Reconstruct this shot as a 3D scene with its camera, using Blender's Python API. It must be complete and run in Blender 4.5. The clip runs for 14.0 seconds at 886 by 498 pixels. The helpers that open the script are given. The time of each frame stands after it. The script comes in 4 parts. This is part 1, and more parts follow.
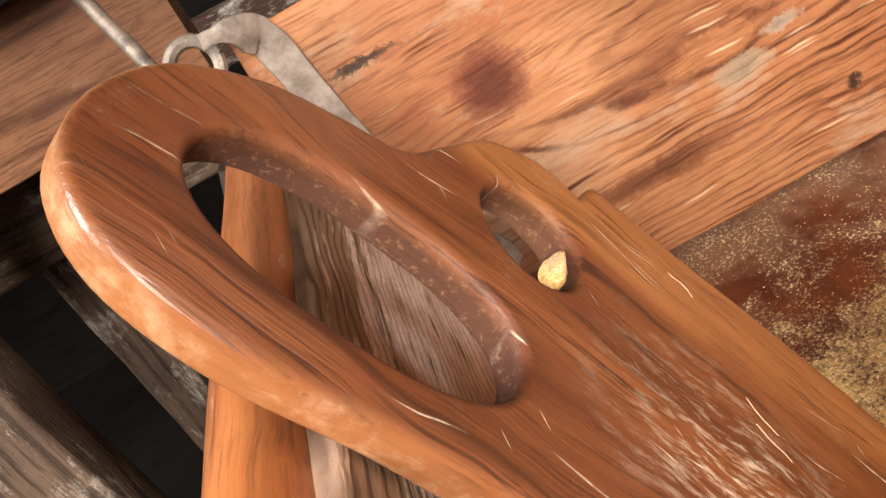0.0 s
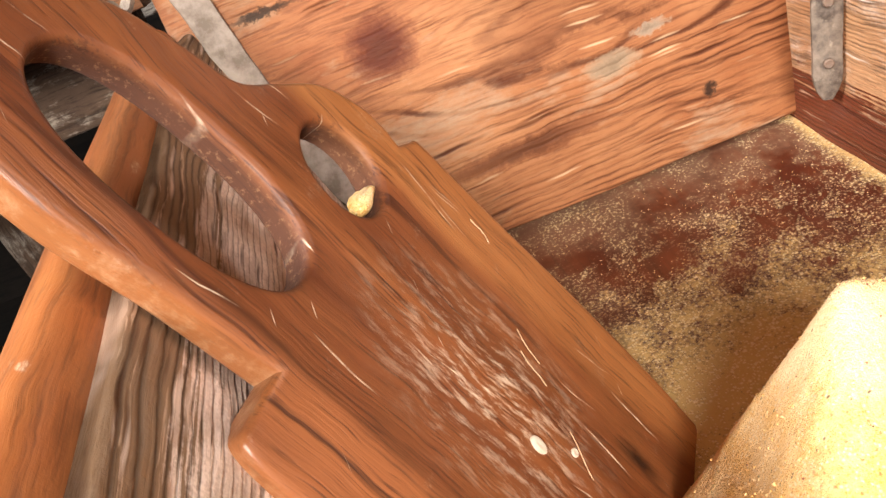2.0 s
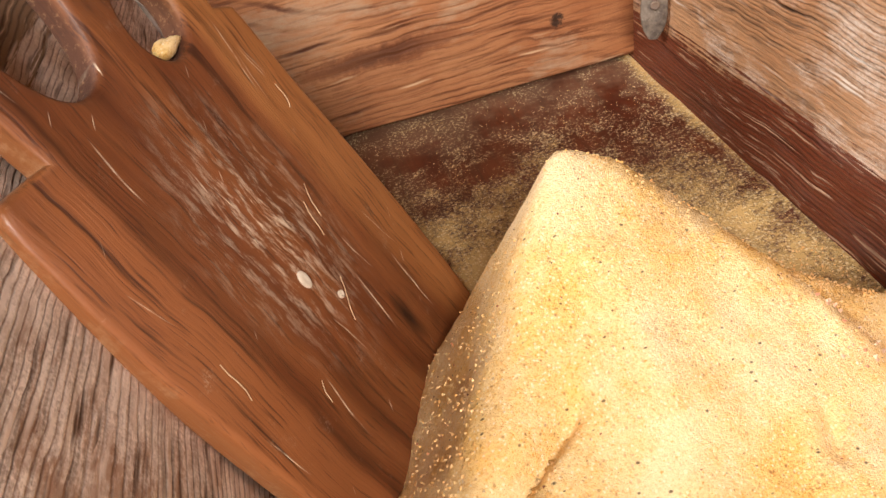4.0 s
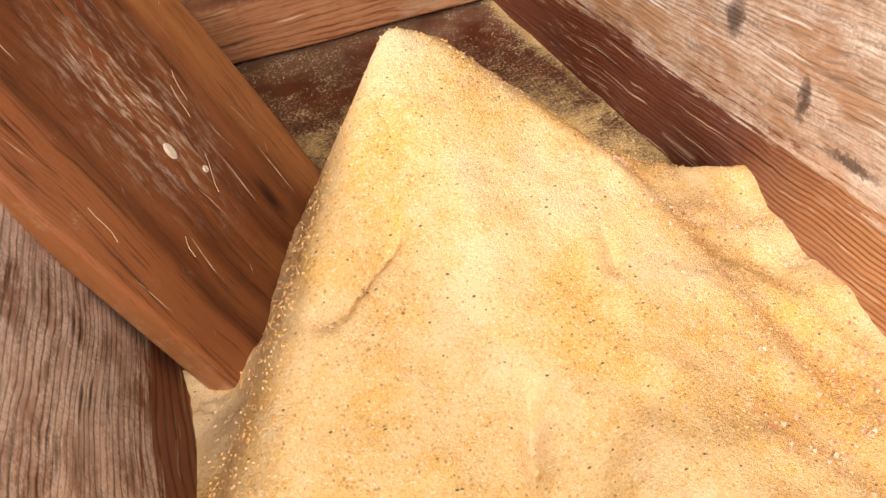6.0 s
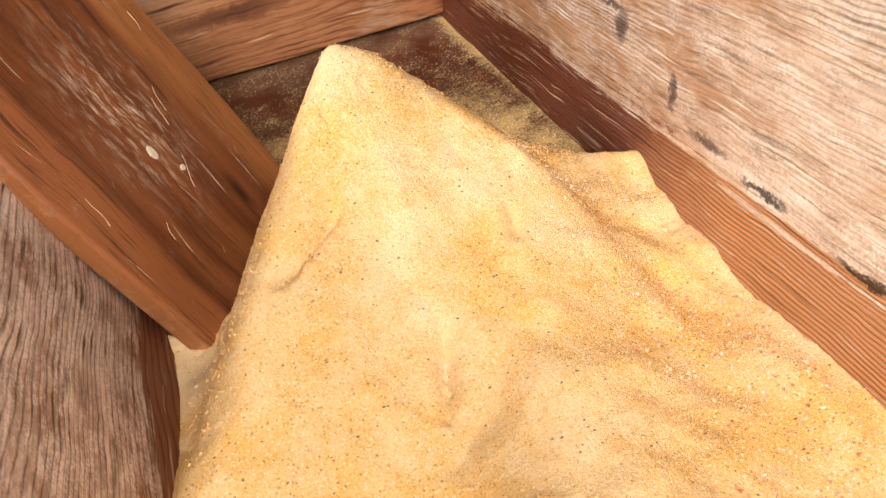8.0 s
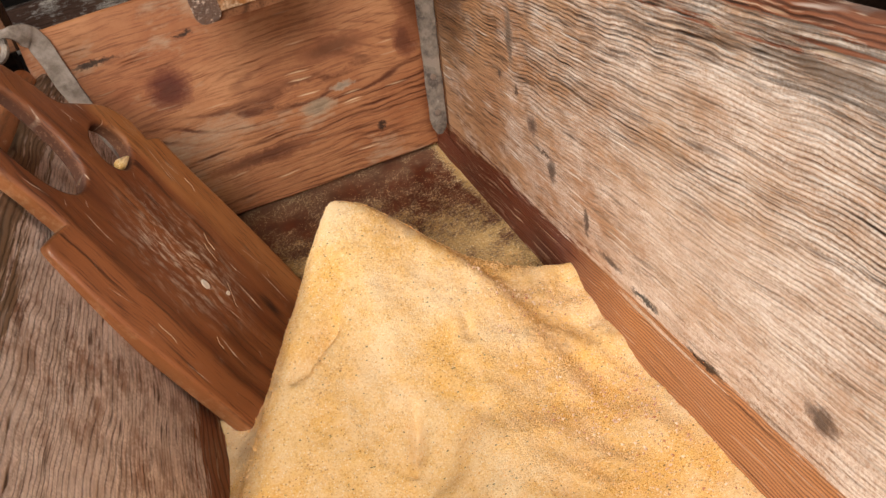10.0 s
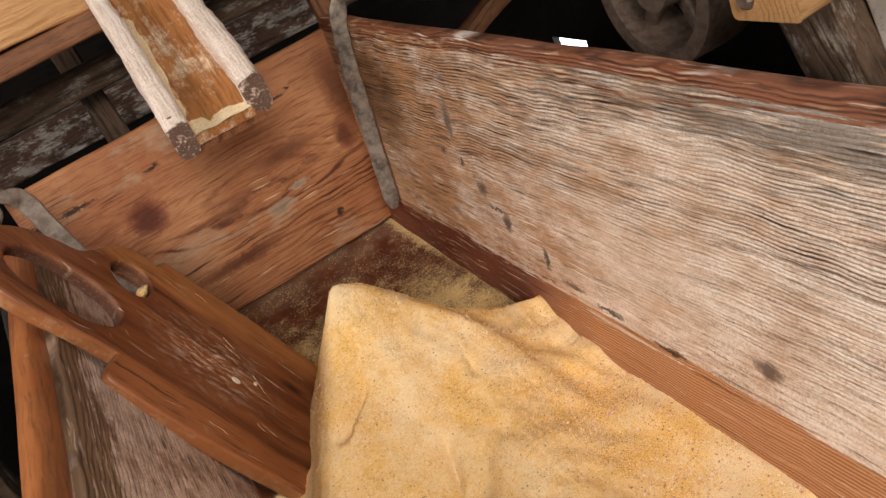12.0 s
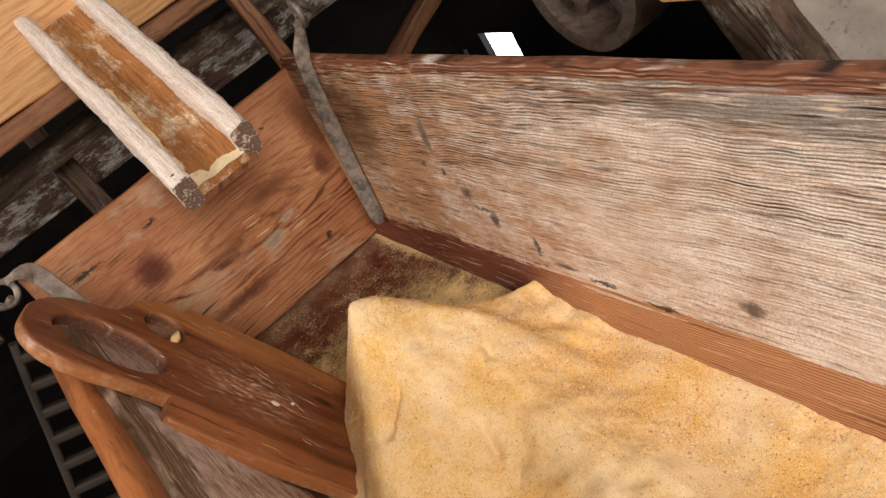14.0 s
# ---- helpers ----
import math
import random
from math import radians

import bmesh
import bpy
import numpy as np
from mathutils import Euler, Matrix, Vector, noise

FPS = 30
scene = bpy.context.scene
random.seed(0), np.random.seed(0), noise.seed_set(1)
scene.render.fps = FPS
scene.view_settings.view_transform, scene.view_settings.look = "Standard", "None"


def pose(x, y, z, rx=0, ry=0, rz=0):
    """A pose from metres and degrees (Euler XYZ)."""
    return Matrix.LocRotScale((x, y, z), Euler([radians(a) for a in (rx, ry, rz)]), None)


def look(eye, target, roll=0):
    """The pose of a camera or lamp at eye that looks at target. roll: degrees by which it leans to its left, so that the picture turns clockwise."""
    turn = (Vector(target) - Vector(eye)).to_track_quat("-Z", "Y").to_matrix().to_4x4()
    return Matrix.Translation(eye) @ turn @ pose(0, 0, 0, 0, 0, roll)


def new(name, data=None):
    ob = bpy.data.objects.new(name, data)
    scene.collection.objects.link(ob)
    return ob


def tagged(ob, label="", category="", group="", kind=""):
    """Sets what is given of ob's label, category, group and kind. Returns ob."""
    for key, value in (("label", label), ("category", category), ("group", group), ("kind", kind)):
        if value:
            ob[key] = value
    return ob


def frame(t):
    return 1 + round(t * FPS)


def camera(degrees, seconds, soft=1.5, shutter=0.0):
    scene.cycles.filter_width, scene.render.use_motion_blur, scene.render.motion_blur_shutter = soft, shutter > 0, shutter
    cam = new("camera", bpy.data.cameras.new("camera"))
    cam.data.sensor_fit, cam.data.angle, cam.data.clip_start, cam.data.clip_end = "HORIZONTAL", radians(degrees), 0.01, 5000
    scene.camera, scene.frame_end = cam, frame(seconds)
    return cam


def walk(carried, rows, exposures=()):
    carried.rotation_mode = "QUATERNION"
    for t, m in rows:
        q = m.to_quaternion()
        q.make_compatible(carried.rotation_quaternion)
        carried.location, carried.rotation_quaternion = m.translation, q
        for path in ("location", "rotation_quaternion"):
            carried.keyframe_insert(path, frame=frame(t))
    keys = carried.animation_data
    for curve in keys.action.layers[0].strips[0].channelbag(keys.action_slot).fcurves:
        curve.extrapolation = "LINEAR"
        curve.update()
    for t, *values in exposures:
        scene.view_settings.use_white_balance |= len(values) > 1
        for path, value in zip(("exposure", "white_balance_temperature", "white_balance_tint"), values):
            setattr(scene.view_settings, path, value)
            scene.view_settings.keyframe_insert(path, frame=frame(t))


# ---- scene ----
cam = camera(54.0, 14.0, soft=1.5)
# seconds, place in metres, turn in degrees
ROWS = [
    (0.0, -0.3822, -0.6260, 0.4261, 59.82, 26.79, -13.02),
    (0.5, -0.3740, -0.6449, 0.4297, 59.63, 25.22, -13.01),
    (1.0, -0.3649, -0.6653, 0.4243, 59.68, 23.04, -12.64),
    (1.5, -0.3492, -0.6837, 0.4199, 59.14, 21.23, -12.62),
    (2.0, -0.3363, -0.7057, 0.4153, 58.53, 19.22, -12.50),
    (2.5, -0.3263, -0.7218, 0.4060, 58.02, 17.27, -12.47),
    (3.0, -0.3121, -0.7439, 0.3988, 57.36, 14.87, -12.53),
    (3.5, -0.2950, -0.7689, 0.3865, 56.63, 13.47, -13.01),
    (4.0, -0.2824, -0.7970, 0.3820, 55.34, 11.80, -13.31),
    (4.2, -0.2778, -0.8075, 0.3829, 54.67, 10.86, -13.45),
    (6.3, -0.2768, -0.9146, 0.3499, 54.09, 8.77, -19.03),
    (6.5, -0.2758, -0.9234, 0.3512, 53.68, 8.93, -19.36),
    (7.0, -0.2686, -0.9472, 0.3492, 53.52, 9.40, -19.79),
    (7.5, -0.2662, -0.9735, 0.3687, 53.94, 9.69, -19.84),
    (7.7, -0.2676, -0.9878, 0.3742, 54.32, 9.70, -19.83),
    (9.8, -0.2276, -1.1690, 0.4962, 59.50, 13.84, -18.24),
    (10.0, -0.2297, -1.1878, 0.5085, 59.86, 14.05, -18.36),
    (10.5, -0.2452, -1.2288, 0.5360, 60.76, 15.03, -19.38),
    (11.0, -0.2675, -1.2670, 0.5638, 60.96, 16.86, -22.38),
    (11.5, -0.2884, -1.2851, 0.5832, 61.07, 18.56, -25.13),
    (12.0, -0.3104, -1.2915, 0.6008, 60.30, 22.01, -29.02),
    (12.5, -0.3255, -1.2984, 0.6158, 59.40, 24.75, -32.31),
    (13.0, -0.3421, -1.3048, 0.6323, 57.84, 27.33, -35.47),
    (13.5, -0.3620, -1.3205, 0.6524, 57.02, 28.67, -36.71),
    (14.0, -0.3788, -1.3460, 0.6724, 56.86, 28.50, -37.43),
]
EXPOSURES = [(0.0, 0.87), (1.5, 1.05), (3.0, 0.64), (4.2, 0.24), (6.3, 0.16), (7.7, 0.18), (9.8, -0.14), (12.0, -0.47), (14.0, -0.37)]
walk(cam, [(t, pose(x, y, z, rx, ry, rz)) for t, x, y, z, rx, ry, rz in ROWS], EXPOSURES)

# ---- light ----
world = bpy.data.worlds.new("world")
scene.world = world
world.use_nodes = True
wn = world.node_tree.nodes
sky = wn.new("ShaderNodeTexSky")
sky.sky_type, sky.sun_disc = "NISHITA", False
sky.sun_elevation, sky.sun_rotation = radians(40), radians(200)
wn["Background"].inputs["Strength"].default_value = 0.12
world.node_tree.links.new(sky.outputs[0], wn["Background"].inputs["Color"])


def area_lamp(name, m, w, h, watts, colour):
    data = bpy.data.lights.new(name, "AREA")
    data.shape, data.size, data.size_y, data.energy, data.color = "RECTANGLE", w, h, watts, colour
    ob = new(name, data)
    ob.matrix_world = m
    return ob


# daylight presumed from a doorway behind the near end, plus added side fill lamps
area_lamp("doorway_daylight", look((-0.55, -2.95, 1.6), (-0.15, -0.4, 0.1)), 0.85, 0.85, 92, (1.0, 0.93, 0.85))
area_lamp("fill_lamp_west", look((-2.4, -0.9, 1.72), (-0.1, -0.4, 0.1)), 0.65, 0.7, 66, (1.0, 0.95, 0.9))
area_lamp("fill_lamp_east", look((1.78, -1.3, 1.45), (-0.3, -0.4, 0.1)), 0.8, 0.7, 9, (1.0, 0.95, 0.9))


# ---- materials ----
class Nodes:
    """Short calls for a node tree."""

    def __init__(self, name):
        self.mat = bpy.data.materials.new(name)
        self.mat.use_nodes = True
        self.tree = self.mat.node_tree
        self.bsdf = self.tree.nodes["Principled BSDF"]
        self.coord = self.tree.nodes.new("ShaderNodeTexCoord").outputs["Object"]

    def put(self, socket, value):
        if hasattr(value, "is_linked"):
            self.tree.links.new(value, socket)
        elif isinstance(value, (tuple, list)) and socket.type == "RGBA":
            socket.default_value = (*value, 1)[:4]
        else:
            socket.default_value = value

    def node(self, kind, out=0, **inputs):
        n = self.tree.nodes.new(kind)
        for key, value in inputs.items():
            self.put(n.inputs[key], value)
        return n.outputs[out]

    def scaled(self, vec, s):
        n = self.tree.nodes.new("ShaderNodeMapping")
        self.put(n.inputs["Vector"], vec)
        n.inputs["Scale"].default_value = s
        return n.outputs[0]

    def math(self, op, a, b=0.0, c=0.0):
        n = self.tree.nodes.new("ShaderNodeMath")
        n.operation = op
        for s, v in zip(n.inputs, (a, b, c)):
            self.put(s, v)
        return n.outputs[0]

    def vmath(self, op, a, b):
        n = self.tree.nodes.new("ShaderNodeVectorMath")
        n.operation = op
        self.put(n.inputs[0], a)
        self.put(n.inputs[1], b)
        return n.outputs["Value"] if op == "DISTANCE" else n.outputs[0]

    def noise(self, vec, scale, detail=4.0, rough=0.55, colour=False):
        return self.node("ShaderNodeTexNoise", 1 if colour else 0, Vector=vec, Scale=scale, Detail=detail, Roughness=rough)

    def ramp(self, fac, *stops):
        n = self.tree.nodes.new("ShaderNodeValToRGB")
        self.put(n.inputs[0], fac)
        el = n.color_ramp.elements
        while len(el) < len(stops):
            el.new(0.5)
        for e, (p, c) in zip(el, stops):
            e.position, e.color = p, ((c, c, c, 1) if isinstance(c, (int, float)) else (*c, 1))
        return n.outputs[0]

    def mix(self, fac, a, b, mode="MIX"):
        n = self.tree.nodes.new("ShaderNodeMix")
        n.data_type, n.blend_type = "RGBA", mode
        self.put(n.inputs["Factor"], fac)
        self.put(n.inputs[6], a)
        self.put(n.inputs[7], b)
        return n.outputs[2]

    def bump(self, height, strength, distance):
        n = self.tree.nodes.new("ShaderNodeBump")
        self.put(n.inputs["Height"], height)
        n.inputs["Strength"].default_value, n.inputs["Distance"].default_value = strength, distance
        self.tree.links.new(n.outputs[0], self.bsdf.inputs["Normal"])

    def finish(self, colour, rough, metal=0.0):
        self.put(self.bsdf.inputs["Base Color"], colour)
        self.put(self.bsdf.inputs["Roughness"], rough)
        self.put(self.bsdf.inputs["Metallic"], metal)
        return self.mat


def wood(name, light, dark, line, rings=9.0, wide=7.0, along=0.9, linear=0.0, lines=0.8, stain=None, stain_at=(0.5, 0.7), dust=None,
         dust_at=(0.55, 0.75), dust_scale=9.0, rough=0.55, relief=0.0012, marks=(), below=None, above=None, pore=0.75, thin=1.0, along_dust=None, soot=None, fade=None, gloss=0.28, dashes=(), seed=0.0):
    """Sawn wood, grain along the part's own X: growth rings as contours of a stretched noise, pores, stains and meal
    dust.
    marks: (x, y, half length, half width, colour) knots, gouges and tinted patches; below, above: (y, colour) where a
    coat or band of another colour starts across the grain.
    dashes: (cells along, cells across, width, share kept, colour, y where they fade out, y where they are full), broken
    open grain or rubbed-in flour."""
    k = Nodes(name)
    base = k.vmath("ADD", k.coord, (seed, seed * 0.7, seed * 1.3))
    warp = k.vmath("SCALE", k.noise(base, 14.0, 3.0, 0.5, True), (0, 0, 0))
    warp.node.inputs["Scale"].default_value = 0.012
    vec = k.vmath("ADD", base, warp)
    ragged = k.vmath("ADD", k.coord, k.vmath("MULTIPLY", k.vmath("SUBTRACT", k.noise(base, 70.0, 6.0, 0.75, True), (0.5, 0.5, 0.5)), (0.030, 0.022, 0.0)))
    sep = k.tree.nodes.new("ShaderNodeSeparateXYZ")
    k.put(sep.inputs[0], vec)
    field = k.math("MULTIPLY", k.noise(k.scaled(vec, (along, wide, wide)), 1.0, 1.5, 0.4), rings)
    near = []
    for x, y, a, b, c in marks:
        d = k.vmath("DISTANCE", k.scaled(ragged, (1 / a, 1 / b, 0)), (x / a, y / b, 0))
        near.append((d, c))
        field = k.math("ADD", field, k.ramp(k.math("DIVIDE", d, 5.0), (0.0, 0.9), (1.0, 0.0)))
    wave = k.math("PINGPONG", k.math("ADD", field, k.math("MULTIPLY", sep.outputs[1], linear)), 0.5)
    late = k.ramp(wave, (0.0, 1.0), (0.1 * thin, 0.8), (0.2 * thin, 0.15), (0.42 * thin, 0.0))
    if fade:
        part_y = k.ramp(k.math("DIVIDE", k.math("SUBTRACT", sep.outputs[1], fade[0] + seed * 0.7), fade[1] - fade[0]), (0.0, fade[2]), (1.0, 1.0))
        patchy = k.ramp(k.noise(k.scaled(base, (3.0, 16.0, 16.0)), 1.0, 4.0, 0.6), (0.36, 0.25), (0.58, 1.0))
        late = k.math("MULTIPLY", late, k.math("MULTIPLY", part_y, patchy))
    pores = k.noise(k.scaled(vec, (12.0, 330.0, 330.0)), 1.0, 3.0, 0.65)
    grit = k.noise(base, 420.0, 3.0, 0.7)
    blotch = k.noise(base, 6.0, 6.0, 0.65)
    colour = k.mix(k.ramp(blotch, (0.33, 0.0), (0.66, 1.0)), dark, light)
    broken = k.ramp(k.noise(k.scaled(base, (7, 40, 40)), 1.0, 4.0, 0.6), (0.40, 0.04), (0.56, 1.0))
    colour = k.mix(k.math("MULTIPLY", k.math("MULTIPLY", late, lines), broken), colour, line)
    colour = k.mix(k.ramp(pores, (0.3, pore), (0.52, 0.0)), colour, line)
    if stain:
        m = k.ramp(k.noise(k.scaled(base, (3.0, 7.0, 7.0)), 1.0, 8.0, 0.7), (stain_at[0], 0.0), (stain_at[1], 1.0))
        if along_dust:
            m = k.math("MULTIPLY", m, k.ramp(k.math("DIVIDE", k.math("SUBTRACT", k.math("ADD", sep.outputs[0], k.math("MULTIPLY", blotch, 0.3)), along_dust[0] + seed + 0.15), along_dust[1] - along_dust[0]), (0.0, 0.15), (0.6, 1.0)))
        colour = k.mix(k.math("MULTIPLY", m, k.math("SUBTRACT", 0.92, k.math("MULTIPLY", late, 0.7))), colour, stain)
    r = rough
    if dust:
        speck = k.noise(k.scaled(base, (1.0, 2.2, 2.2)), dust_scale, 9.0, 0.75)
        if along_dust:
            xs = k.tree.nodes.new("ShaderNodeSeparateXYZ")
            k.put(xs.inputs[0], k.coord)
            speck = k.math("ADD", speck, k.math("MULTIPLY", k.ramp(k.math("DIVIDE", k.math("SUBTRACT", xs.outputs[0], along_dust[0]), along_dust[1] - along_dust[0]), (0.0, 0.0), (1.0, 1.0)), along_dust[2]))
        mask = k.math("MULTIPLY", k.ramp(speck, (dust_at[0], 0.0), (dust_at[1], 1.0)), k.ramp(k.math("ADD", k.math("MULTIPLY", pores, 0.5), k.math("MULTIPLY", grit, 0.5)), (0.38, 0.1), (0.56, 1.0)))
        mask = k.math("MULTIPLY", mask, k.math("SUBTRACT", 1.0, k.math("MULTIPLY", late, 0.6 * lines)))
        colour = k.mix(mask, colour, dust)
        r = k.mix(mask, (rough, rough, rough), (0.9, 0.9, 0.9))
    if soot:
        ss = k.tree.nodes.new("ShaderNodeSeparateXYZ")
        k.put(ss.inputs[0], k.coord)
        rise = k.ramp(k.math("DIVIDE", k.math("SUBTRACT", ss.outputs[1], soot[0]), soot[1] - soot[0]), (0.0, 0.0), (1.0, 1.0))
        run = k.ramp(k.math("SUBTRACT", ss.outputs[0], soot[2]), (0.0, 0.35), (0.6, 1.0))
        grimy = k.math("ADD", k.math("MULTIPLY", k.noise(k.scaled(base, (16, 300, 300)), 1.0, 5.0, 0.7), 0.6), k.math("MULTIPLY", k.noise(k.scaled(base, (2, 9, 9)), 1.0, 4.0), 0.4))
        m = k.ramp(k.math("ADD", grimy, k.math("MULTIPLY", k.math("MULTIPLY", rise, run), 0.22)), (0.64, 0.0), (0.76, 0.68))
        colour = k.mix(m, colour, soot[3])
    for edge, sign in ((below, -1.0), (above, 1.0)):
        if edge:
            rs = k.tree.nodes.new("ShaderNodeSeparateXYZ")
            k.put(rs.inputs[0], ragged)
            y = k.math("ADD", rs.outputs[1], k.math("MULTIPLY", k.math("SUBTRACT", k.noise(k.scaled(base, (5, 160, 160)), 1.0, 5.0, 0.65), 0.5), 0.09))
            m = k.ramp(k.math("MULTIPLY_ADD", k.math("SUBTRACT", y, edge[0]), 60.0 * sign, 0.5), (0.35, 0.0), (0.65, 0.93))
            turn = k.ramp(k.math("ADD", rs.outputs[0], k.math("MULTIPLY", blotch, 0.3)), (edge[3], 0.0), (edge[3] + 0.18, 1.0)) if len(edge) > 3 else blotch
            tone = k.mix(k.math("MULTIPLY", k.ramp(wave, (0.0, 1.0), (0.3, 0.0)), 0.8), k.mix(turn, edge[1], edge[2]), tuple(q * 0.4 for q in edge[1]))
            colour = k.mix(m, colour, k.mix(k.ramp(k.noise(k.scaled(vec, (10.0, 300.0, 300.0)), 1.0, 3.0), (0.6, 0.0), (0.68, 0.7)), tone, (0.62, 0.42, 0.29)))
    cuts = 0.0
    for along_n, across_n, wide_n, share, tint, ya, yb in dashes:
        cells = k.tree.nodes.new("ShaderNodeTexVoronoi")
        k.put(cells.inputs["Vector"], k.scaled(vec, (along_n, across_n, 0)))
        cells.inputs["Scale"].default_value = 1.0
        pick = k.tree.nodes.new("ShaderNodeSeparateColor")
        k.put(pick.inputs[0], cells.outputs["Color"])
        m = k.math("MULTIPLY", k.ramp(cells.outputs["Distance"], (wide_n * 0.5, 1.0), (wide_n * 1.5, 0.0)), k.math("LESS_THAN", pick.outputs[0], share))
        m = k.math("MULTIPLY", m, k.ramp(k.math("DIVIDE", k.math("SUBTRACT", sep.outputs[1], ya + seed * 0.7), yb - ya), (0.0, 0.0), (1.0, 1.0)))
        m = k.math("MULTIPLY", m, k.ramp(k.noise(k.scaled(base, (6.0, 20.0, 20.0)), 1.0, 4.0, 0.65), (0.36, 0.15), (0.56, 0.95)))
        colour = k.mix(m, colour, tint)
        cuts = k.math("ADD", cuts, m) if sum(tint) < 0.3 else cuts
    for d, c in near:
        colour = k.mix(k.ramp(d, (0.45, 0.88), (0.8, 0.5), (1.2, 0.0)), colour, k.mix(k.ramp(d, (0.2, 1.0), (0.9, 0.0)), c, tuple(q * 0.55 for q in c)))
    height = k.math("ADD", k.math("MULTIPLY", late, -0.5 * lines), k.math("ADD", k.math("MULTIPLY", pores, 0.6), k.math("ADD", k.math("MULTIPLY", blotch, 0.4), k.math("MULTIPLY", grit, 0.25))))
    if dashes:
        height = k.math("SUBTRACT", height, k.math("MULTIPLY", cuts, 0.4))
    for d, c in near:
        height = k.math("SUBTRACT", height, k.ramp(d, (0.5, 0.25), (1.0, 0.0)))
    k.bump(height, 0.9, relief)
    k.bsdf.inputs["Specular IOR Level"].default_value = gloss
    return k.finish(colour, r)


def metal(name, colour, rust, rough=0.5):
    k = Nodes(name)
    m = k.ramp(k.noise(k.coord, 45.0, 6.0, 0.65), (0.4, 0.0), (0.62, 1.0))
    d = k.ramp(k.noise(k.coord, 130.0, 4.0, 0.7), (0.58, 0.0), (0.75, 0.6))
    c = k.mix(d, k.mix(m, colour, rust), (0.42, 0.36, 0.28))
    k.bump(k.noise(k.coord, 160.0, 5.0, 0.6), 0.6, 0.0012)
    return k.finish(c, rough, k.math("SUBTRACT", 0.45, k.math("MULTIPLY", m, 0.4)))


def grains(k, scale, low, high, stretch=(1, 1, 1)):
    """A mask of single specks: those cells whose own random number lies between low and high."""
    n = k.tree.nodes.new("ShaderNodeTexVoronoi")
    k.put(n.inputs["Vector"], k.scaled(k.coord, stretch))
    n.inputs["Scale"].default_value = scale
    sep = k.tree.nodes.new("ShaderNodeSeparateColor")
    k.put(sep.inputs[0], n.outputs["Color"])
    pick = k.math("MULTIPLY", k.math("GREATER_THAN", sep.outputs[0], low), k.math("LESS_THAN", sep.outputs[0], high))
    return k.math("MULTIPLY", pick, k.ramp(n.outputs["Distance"], (0.30, 1.0), (0.62, 0.0)))


def meal(name, pale, deep):
    """Ground maize: pale powder, coarse grit in patches, orange, white and dark specks."""
    k = Nodes(name)
    big = k.noise(k.coord, 9.0, 5.0, 0.62)
    mid = k.noise(k.coord, 60.0, 6.0, 0.7)
    fine = k.noise(k.coord, 520.0, 4.0, 0.75)
    coarse = k.ramp(k.math("ADD", k.math("MULTIPLY", big, 0.7), k.math("MULTIPLY", mid, 0.3)), (0.41, 0.0), (0.60, 1.0))
    some = k.math("MULTIPLY_ADD", coarse, 0.75, 0.25)
    c = k.mix(k.math("MULTIPLY", coarse, 0.75), pale, deep)
    c = k.mix(k.math("MULTIPLY", k.ramp(fine, (0.50, 0.0), (0.64, 0.75)), some), c, (0.66, 0.30, 0.07))
    c = k.mix(k.math("MULTIPLY", grains(k, 850.0, 0.80, 1.0), k.math("MULTIPLY", some, 0.75)), c, (0.80, 0.36, 0.05))
    c = k.mix(k.math("MULTIPLY", grains(k, 700.0, 0.0, 0.16), 0.6), c, (0.97, 0.82, 0.58))
    c = k.mix(k.math("MULTIPLY", grains(k, 620.0, 0.45, 0.50), k.math("MULTIPLY", some, 0.8)), c, (0.38, 0.13, 0.04))
    c = k.mix(k.math("MULTIPLY", grains(k, 460.0, 0.60, 0.607, (1, 1.7, 1.2)), 0.85), c, (0.09, 0.045, 0.025))
    reddish = k.ramp(k.noise(k.coord, 17.0, 4.0, 0.6), (0.58, 0.0), (0.70, 1.0))
    c = k.mix(k.math("MULTIPLY", k.math("MULTIPLY", reddish, grains(k, 560.0, 0.1, 0.5)), 0.7), c, (0.45, 0.16, 0.07))
    k.bump(k.math("ADD", k.math("MULTIPLY", mid, 0.45), k.math("ADD", k.math("MULTIPLY", fine, 0.4), k.math("MULTIPLY", k.noise(k.coord, 1100.0, 2.0), 0.15))), 0.9, 0.004)
    k.bsdf.inputs["Specular IOR Level"].default_value = 0.12
    return k.finish(c, 0.95)


